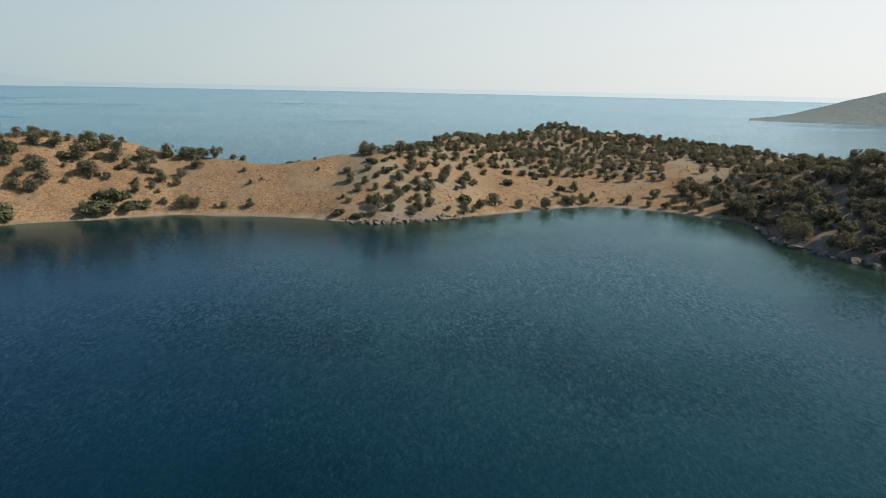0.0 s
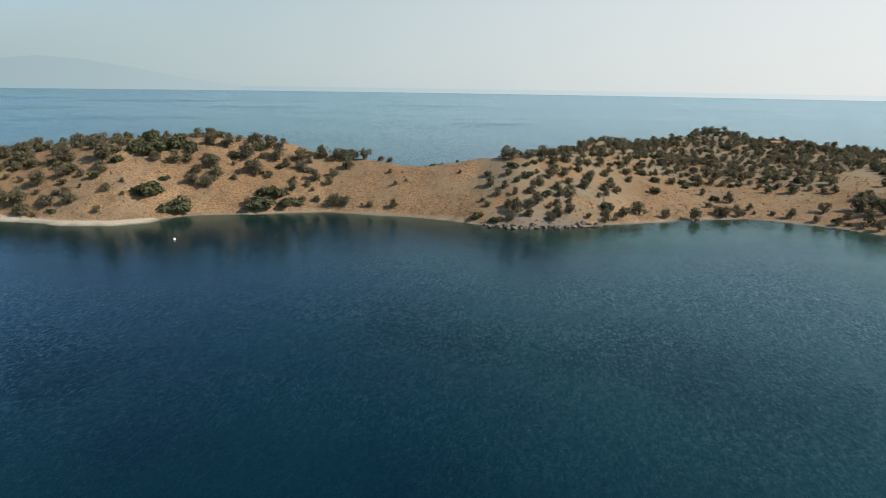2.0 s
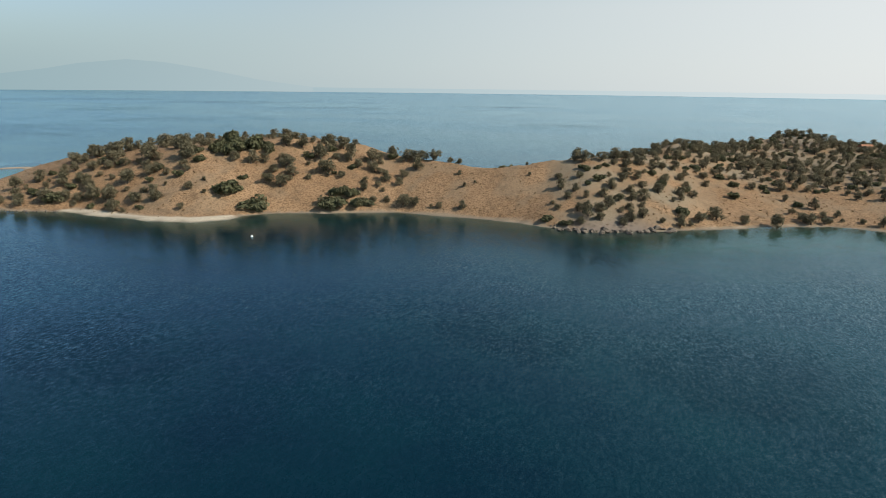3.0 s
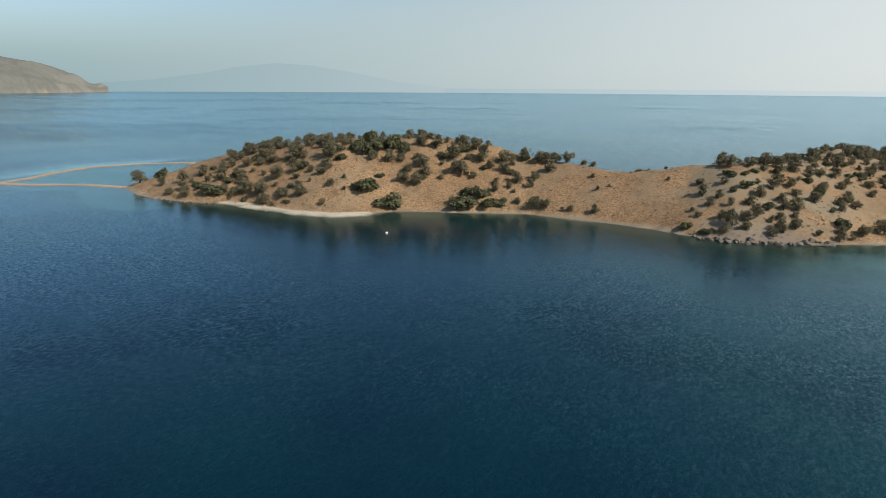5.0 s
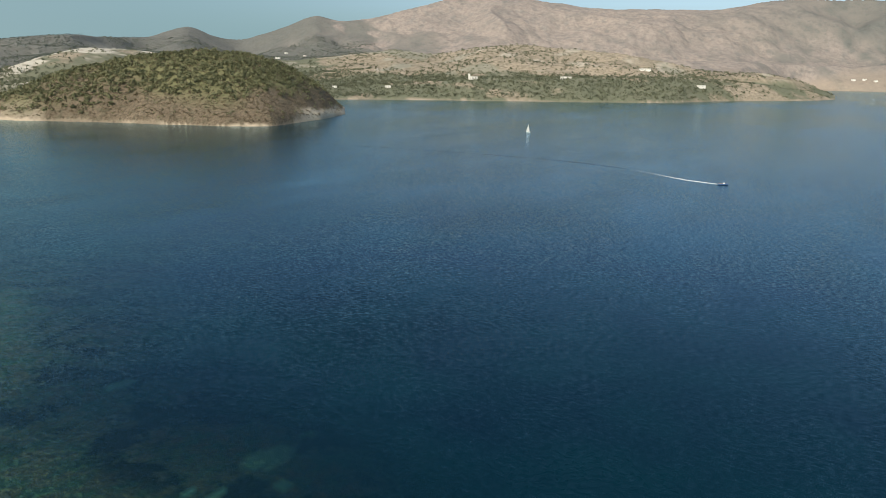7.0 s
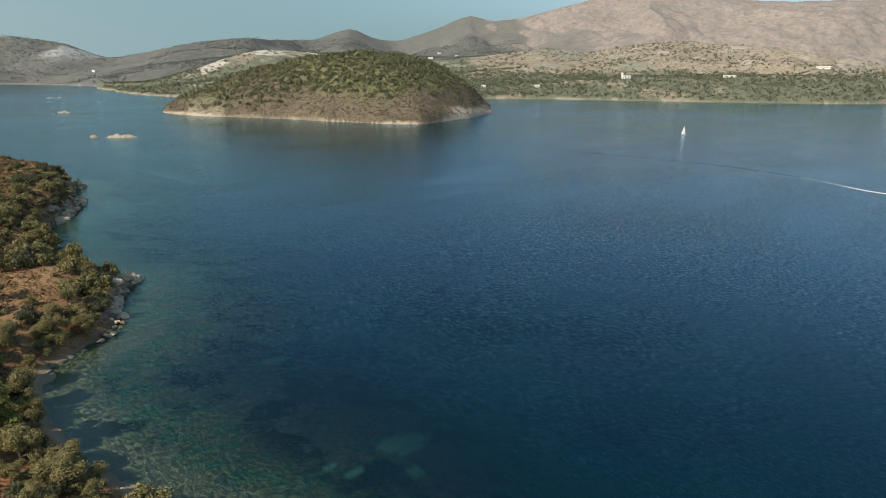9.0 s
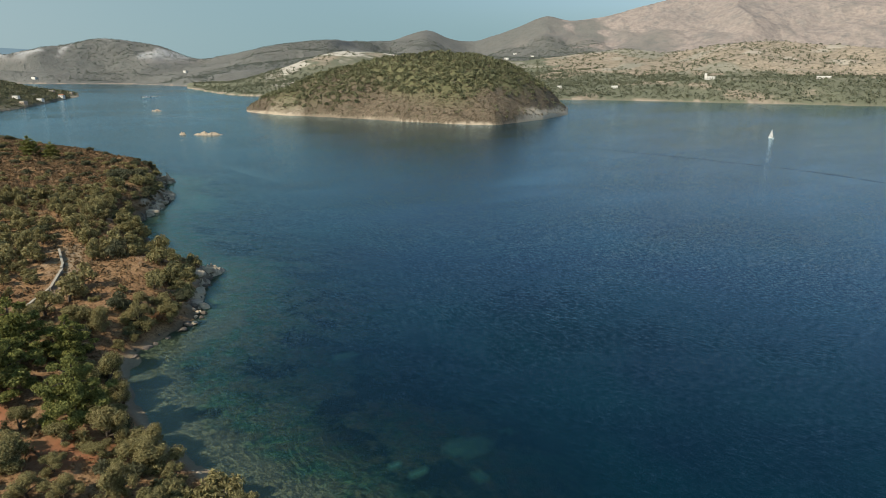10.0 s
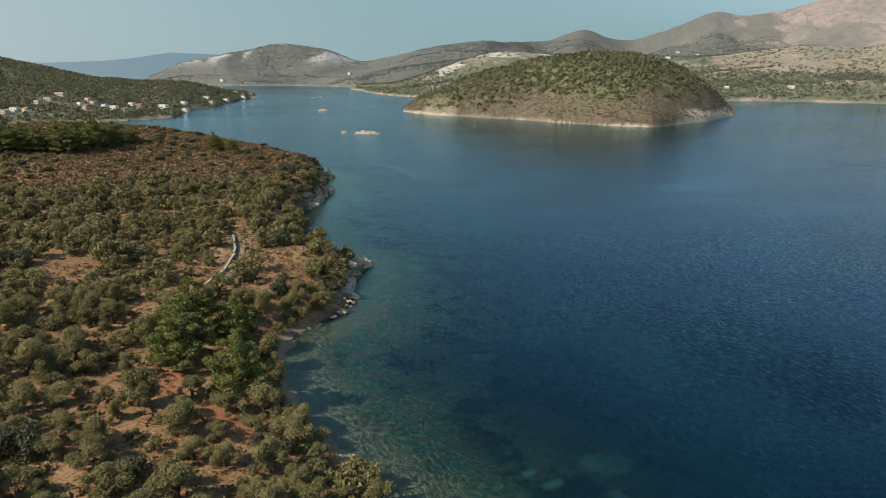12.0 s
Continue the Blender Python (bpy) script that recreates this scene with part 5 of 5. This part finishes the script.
def house(x, y, z, turn, w, d, h, wall, gable, label, tower=0.0):
    base = new("house")
    bm = bmesh.new()
    block(bm, -w / 2, w / 2, -d / 2, d / 2, -2.5, h, 0.06)
    walls = part("wall", bm, wall, base)
    bm = bmesh.new()
    if gable:
        o, e = 0.5, 0.18
        v = [bm.verts.new(p) for p in ((-w / 2 - o, -d / 2 - o, h), (w / 2 + o, -d / 2 - o, h), (w / 2 + o, 0, h + d * 0.26), (-w / 2 - o, 0, h + d * 0.26), (w / 2 + o, d / 2 + o, h), (-w / 2 - o, d / 2 + o, h))]
        u = [bm.verts.new(p.co + Vector((0, 0, e))) for p in v]
        bm.faces.new((u[0], u[1], u[2], u[3]))
        bm.faces.new((u[3], u[2], u[4], u[5]))
        bm.faces.new((v[3], v[2], v[1], v[0]))
        bm.faces.new((v[5], v[4], v[2], v[3]))
        for k in ((0, 1), (4, 5)):
            bm.faces.new((v[k[0]], v[k[1]], u[k[1]], u[k[0]]))
        for k in ((1, 2, 4), (0, 3, 5)):
            bm.faces.new((v[k[0]], v[k[1]], u[k[1]], u[k[0]]))
            bm.faces.new((v[k[1]], v[k[2]], u[k[2]], u[k[1]]))
            bm.faces.new((v[k[0]], v[k[1]], v[k[2]]))
        bmesh.ops.recalc_face_normals(bm, faces=bm.faces)
        part("roof", bm, M_TILE, base, "red clay tile roof")
    else:
        block(bm, -w / 2 - 0.25, w / 2 + 0.25, -d / 2 - 0.25, d / 2 + 0.25, h + 0.003, h + 0.3, 0.04)
        part("roof", bm, M_SLAB, base, "flat concrete roof")
    storeys = max(1, int(h / 2.8))
    for k in range(storeys):
        for i in range(max(2, int(w / 3.2))):
            px = -w / 2 + (i + 0.5) * w / max(2, int(w / 3.2))
            bm = bmesh.new()
            block(bm, px - 0.55, px + 0.55, d / 2 - 0.03, d / 2 + 0.05, 0.9 + k * 2.8, 2.1 + k * 2.8)
            win = part("window", bm, M_PANE, base)
            bm = bmesh.new()
            block(bm, px - 0.65, px + 0.65, d / 2 + 0.003, d / 2 + 0.14, 0.8 + k * 2.8, 0.9 + k * 2.8)
            part("sill", bm, M_SLAB, win)
    bm = bmesh.new()
    block(bm, w / 2 - 0.03, w / 2 + 0.06, -0.5, 0.5, 0.0, 2.1)
    part("door", bm, M_DOOR, base)
    if tower:
        bm = bmesh.new()
        block(bm, w / 2 - 3.4, w / 2 + 0.4, -d / 2 - 0.3, -d / 2 + 3.6, -2, h + tower, 0.06)
        part("tower", bm, M_WHITE, base, "square white tower")
    base.matrix_basis = pose(x, y, z, 0, 0, turn)
    return tagged(base, label, "house", "houses along the coast")


rh = random.Random(12)
for (x, y, z), (b_, e_, w_, h_, g_) in zip(PLOTS, VILLAGE):
    house(x, y, z, -42 + rh.uniform(-14, 14), w_ * 0.78, 6.5, h_ * 0.8, M_WHITE if rh.random() < 0.45 else M_OCHRE, g_, "white village house on the scrubby headland" if not g_ else "village house with a red tile roof")
for b_, e_, w_, h_, g_, t_, lab in (
    (117.6, -0.35, 18, 6, 0, 6, "white coastal house with a square tower"), (125.0, -1.15, 12, 4.5, 0, 0, "pale house behind the far beach"),
    (109.6, -0.2, 24, 4.5, 0, 0, "long flat-roofed building above the far shore"), (103.2, 0.55, 28, 4.5, 0, 0, "long pale building on the foreland hill"),
    (129.6, -1.2, 9, 4, 0, 0, "small pale house by the far beach"), (98.7, -0.75, 18, 5, 0, 0, "low pale house on the rocky headland"),
):
    x, y, z = on_slope(fore_height, b_, e_, 1340, 2300)
    house(x, y, z, -50 + rh.uniform(-8, 8), w_, 11, h_, M_WHITE, g_, lab, t_)
for b_, e_ in ((132.0, 1.3), (130.2, 1.0), (133.5, 1.5), (134.2, 1.1), (87.5, 0.0), (86.8, -0.1), (88.2, -0.05), (84.5, -0.35), (171.5, -0.75), (161, -0.2)):
    x, y, z = on_slope(main_height, b_, e_, 2200, 4800)
    house(x, y, z, -50 + rh.uniform(-15, 15), rh.uniform(11, 19), 10, 6, M_WHITE, 0, "pale far building on the hazy slope")
hx, hy = 112, 428
house(hx, hy, lie(PEN_GRID, hx, hy), 20, 6, 5, 2.8, M_OCHRE, 1, "small stone house with a red tile roof among olives")

# ---- boats and small things on the water ----
M_HULL = plain("white_gelcoat", (0.80, 0.80, 0.78), 0.3, 0.5, 0.06)
M_SAIL = plain("white_sailcloth", (0.82, 0.81, 0.77), 0.8, 0.8, 0.08)
M_SPAR = plain("grey_aluminium", (0.55, 0.56, 0.57), 0.4, 1.0, 0.1, 0.8)
M_BLUE = plain("blue_canvas", (0.06, 0.12, 0.25), 0.8, 1.0, 0.2)
M_DECK = plain("teak_deck", (0.33, 0.24, 0.16), 0.7, 2.0, 0.25)


def hull(bm, length, beam, free, draft=0.5):
    n, rings = 12, []
    for i in range(n + 1):
        u = i / n
        half = beam / 2 * (1 - max(0, (u - 0.35) / 0.65) ** 2.2) * (0.82 + 0.18 * min(1, u / 0.3)) + 0.02
        y = -length / 2 + u * length
        sheer = free * (1 + 0.25 * u * u)
        rings.append([bm.verts.new(p) for p in ((-half, y, sheer), (-half * 0.92, y, 0.1), (-half * 0.45, y, -draft * (1 - u * 0.7)), (half * 0.45, y, -draft * (1 - u * 0.7)), (half * 0.92, y, 0.1), (half, y, sheer))])
    for a, b in zip(rings, rings[1:]):
        for k in range(5):
            bm.faces.new((a[k], a[k + 1], b[k + 1], b[k]))
    bm.faces.new(rings[0])
    bm.faces.new(rings[-1][::-1])
    bmesh.ops.recalc_face_normals(bm, faces=bm.faces)
    return rings


def deck(bm, length, beam, z):
    left, right = [], []
    for i in range(13):
        u = i / 12
        half = beam / 2 * (1 - max(0, (u - 0.35) / 0.65) ** 2.2) * (0.82 + 0.18 * min(1, u / 0.3)) * 0.97
        y = -length / 2 + u * length
        left.append(bm.verts.new((-half, y, z * (1 + 0.25 * u * u) - 0.08)))
        right.append(bm.verts.new((half, y, z * (1 + 0.25 * u * u) - 0.08)))
    for k in range(12):
        bm.faces.new((left[k], right[k], right[k + 1], left[k + 1]))


def sailboat(x, y, turn):
    base = new("sailboat")
    bm = bmesh.new()
    hull(bm, 10.5, 3.2, 1.0)
    part("hull", bm, M_HULL, base)
    bm = bmesh.new()
    deck(bm, 10.5, 3.2, 1.0)
    part("deck", bm, M_DECK, base)
    bm = bmesh.new()
    block(bm, -0.9, 0.9, -1.5, 2.2, 0.9, 1.5, 0.15)
    part("cabin", bm, M_HULL, base)
    bm = bmesh.new()
    tube(bm, [(0, 1.0, 0.9), (0, 1.0, 7), (0, 1.0, 12.8)], [0.09, 0.08, 0.05])
    part("mast", bm, M_SPAR, base)
    bm = bmesh.new()
    tube(bm, [(0, 0.9, 2.1), (0.5, -3.4, 2.1)], [0.07, 0.06])
    part("boom", bm, M_SPAR, base)
    for name, a, b, c in (("mainsail", (0, 0.85, 2.3), (0.5, -3.3, 2.3), (0, 0.9, 12.4)), ("jib", (0, 5.0, 1.5), (0.9, 0.6, 1.9), (0, 1.1, 11.2))):
        bm = bmesh.new()
        a, b, c = Vector(a), Vector(b), Vector(c)
        rows = []
        for i in range(7):
            u = i / 6
            p, q = a.lerp(c, u), b.lerp(c, u)
            rows.append([bm.verts.new(p.lerp(q, k / 4) + Vector((0.35 * math.sin(math.pi * k / 4) * (1 - u), 0, 0))) for k in range(5)])
        for r0, r1 in zip(rows[:-1], rows[1:]):
            for k in range(4):
                if r0[k] is not r0[k + 1]:
                    bm.faces.new((r0[k], r0[k + 1], r1[k + 1], r1[k]))
        bmesh.ops.solidify(bm, geom=bm.faces[:], thickness=0.03)
        part(name, bm, M_SAIL, base)
    base.matrix_basis = pose(x, y, 0, 0, 6, turn) @ Matrix.Scale(0.58, 4)
    return tagged(base, "white sailing boat under sail in the bay", "boat")


def motorboat(x, y, turn, k, label, paint=None):
    base = new("motorboat")
    bm = bmesh.new()
    hull(bm, 6.5, 2.4, 0.8, 0.4)
    part("hull", bm, paint or M_HULL, base)
    bm = bmesh.new()
    deck(bm, 6.5, 2.4, 0.8)
    part("deck", bm, M_DECK, base)
    bm = bmesh.new()
    block(bm, -0.6, 0.6, -0.2, 0.9, 0.7, 1.35, 0.12)
    part("console", bm, M_HULL, base)
    bm = bmesh.new()
    block(bm, -0.9, 0.9, -1.0, 0.9, 1.9, 2.0, 0.04)
    part("canopy", bm, M_BLUE, base, "blue canvas canopy")
    for px, py in ((-0.8, -0.9), (0.8, -0.9), (-0.8, 0.8), (0.8, 0.8)):
        bm = bmesh.new()
        tube(bm, [(px, py, 0.7), (px, py, 1.9)], [0.03, 0.03])
        part("canopy_post", bm, M_SPAR, base)
    bm = bmesh.new()
    block(bm, -0.25, 0.25, -3.6, -3.15, 0.1, 1.1, 0.08)
    part("outboard_motor", bm, M_PANE, base)
    base.matrix_basis = pose(x, y, 0.05, 0, 0, turn) @ Matrix.Scale(k, 4)
    return tagged(base, label, "boat")


sailboat(-574, -240, 150)
motorboat(-348, -38.5, 15, 0.75, "small dark motorboat under way with a blue canopy", M_BLUE)
motorboat(-372, -1306, 75, 2.2, "white motor yacht moored in the far bay")
motorboat(-396, -1335, 80, 1.6, "white motorboat moored in the far bay")


def foam_material(name="foam", colour=(0.85, 0.87, 0.88), grain=1.4, low=0.26, high=0.5):
    n = Nodes(name)
    f = n.noise(n.coords(), grain, 5, 0.7)
    tr = n.add("ShaderNodeBsdfTransparent")
    df = n.add("ShaderNodeBsdfDiffuse")
    df.inputs["Color"].default_value = (*colour, 1)
    mx = n.add("ShaderNodeMixShader")
    n.link(n.math("MULTIPLY", n.ramp(f, low, high), n.attr("froth")), mx.inputs[0])
    n.link(tr.outputs[0], mx.inputs[1])
    n.link(df.outputs[0], mx.inputs[2])
    n.link(mx.outputs[0], n.out.inputs["Surface"])
    return n.m


def ribbon(name, line, widths, froth, material, label, z=0.04):
    pts = []
    for i in range(len(line) - 1):
        for k in range(8):
            u = (i + k / 8)
            pts.append((np.interp(u, range(len(line)), [p[0] for p in line]), np.interp(u, range(len(line)), [p[1] for p in line]), np.interp(u, range(len(line)), widths), np.interp(u, range(len(line)), froth)))
    p = np.array(pts)
    d = np.gradient(p[:, :2], axis=0)
    d /= np.linalg.norm(d, axis=1)[:, None]
    s = np.stack([-d[:, 1], d[:, 0]], 1) * p[:, 2:3] / 2
    gx = np.stack([p[:, 0] - s[:, 0], p[:, 0], p[:, 0] + s[:, 0]])
    gy = np.stack([p[:, 1] - s[:, 1], p[:, 1], p[:, 1] + s[:, 1]])
    ob = sheet(name, gx, gy, np.full_like(gx, z), material, label, lambda a, b, c: {"froth": np.stack([p[:, 3] * 0.3, p[:, 3], p[:, 3] * 0.3])}, "stuff")
    ob["category"] = "wake"
    return ob


M_FOAM = foam_material()
M_SLICK = foam_material("smooth_wake_water", (0.003, 0.018, 0.034), 0.12, 0.4, 0.62)
WAKE = [(-348.5, -41), (-350, -47), (-353, -57), (-361, -70), (-370, -82), (-379, -100), (-386, -122), (-390, -142), (-391, -162), (-391, -190), (-389, -217), (-385, -260), (-380, -303), (-372, -345), (-364, -378)]
ribbon("boat_wake", WAKE[:6], [1.6, 3.2, 3.6, 3.4, 3.0, 2.4], [1.0, 1.0, 0.8, 0.35, 0.15, 0.0], M_FOAM, "white foaming wake trailing behind a motorboat")
ribbon("wake_trail", WAKE[2:], [1.2, 1.6, 2.0, 2.4, 2.6, 2.8, 3, 3, 3, 3, 2.6, 2, 1.2], [0.1, 0.3, 0.5, 0.55, 0.5, 0.5, 0.45, 0.4, 0.35, 0.3, 0.25, 0.15, 0.0], M_SLICK, "long smooth wake trail across the bay", 0.02)


ribbon("old_wake", [(-205, -900), (-222, -840), (-246, -770), (-270, -700), (-291, -634)], [5, 7, 8, 7, 4], [0.0, 0.25, 0.3, 0.25, 0.0], foam_material("fading_wake", (0.3, 0.38, 0.41), 0.3, 0.3, 0.6), "faint pale fading wake across the strait", 0.03)


def buoy(x, y, label):
    base = new("buoy")
    bm = bmesh.new()
    bmesh.ops.create_uvsphere(bm, u_segments=14, v_segments=9, radius=0.45, matrix=Matrix.Translation((0, 0, 0.15)))
    part("float", bm, M_HULL, base)
    bm = bmesh.new()
    tube(bm, [(0, 0, 0.5), (0, 0, 0.85)], [0.06, 0.05])
    part("ring_post", bm, M_SPAR, base)
    base.matrix_basis = pose(x, y, 0, 0, 8, 0)
    return tagged(base, label, "buoy")


buoy(-131, 181, "round white mooring buoy on calm water")


def utility_pole(x, y):
    base = new("utility_pole")
    bm = bmesh.new()
    tube(bm, [(0, 0, -0.5), (0, 0, 4), (0.05, 0, 8.5)], [0.14, 0.12, 0.09])
    part("pole", bm, M_BARK, base)
    bm = bmesh.new()
    block(bm, -0.8, 0.8, -0.05, 0.05, 7.9, 8.05, 0.01)
    part("crossarm", bm, M_BARK, base)
    base.matrix_basis = pose(x, y, lie(PEN_GRID, x, y), 0, 0, 20)
    return tagged(base, "thin wooden utility pole on the dry ridge", "pole")


utility_pole(134.5, 296)
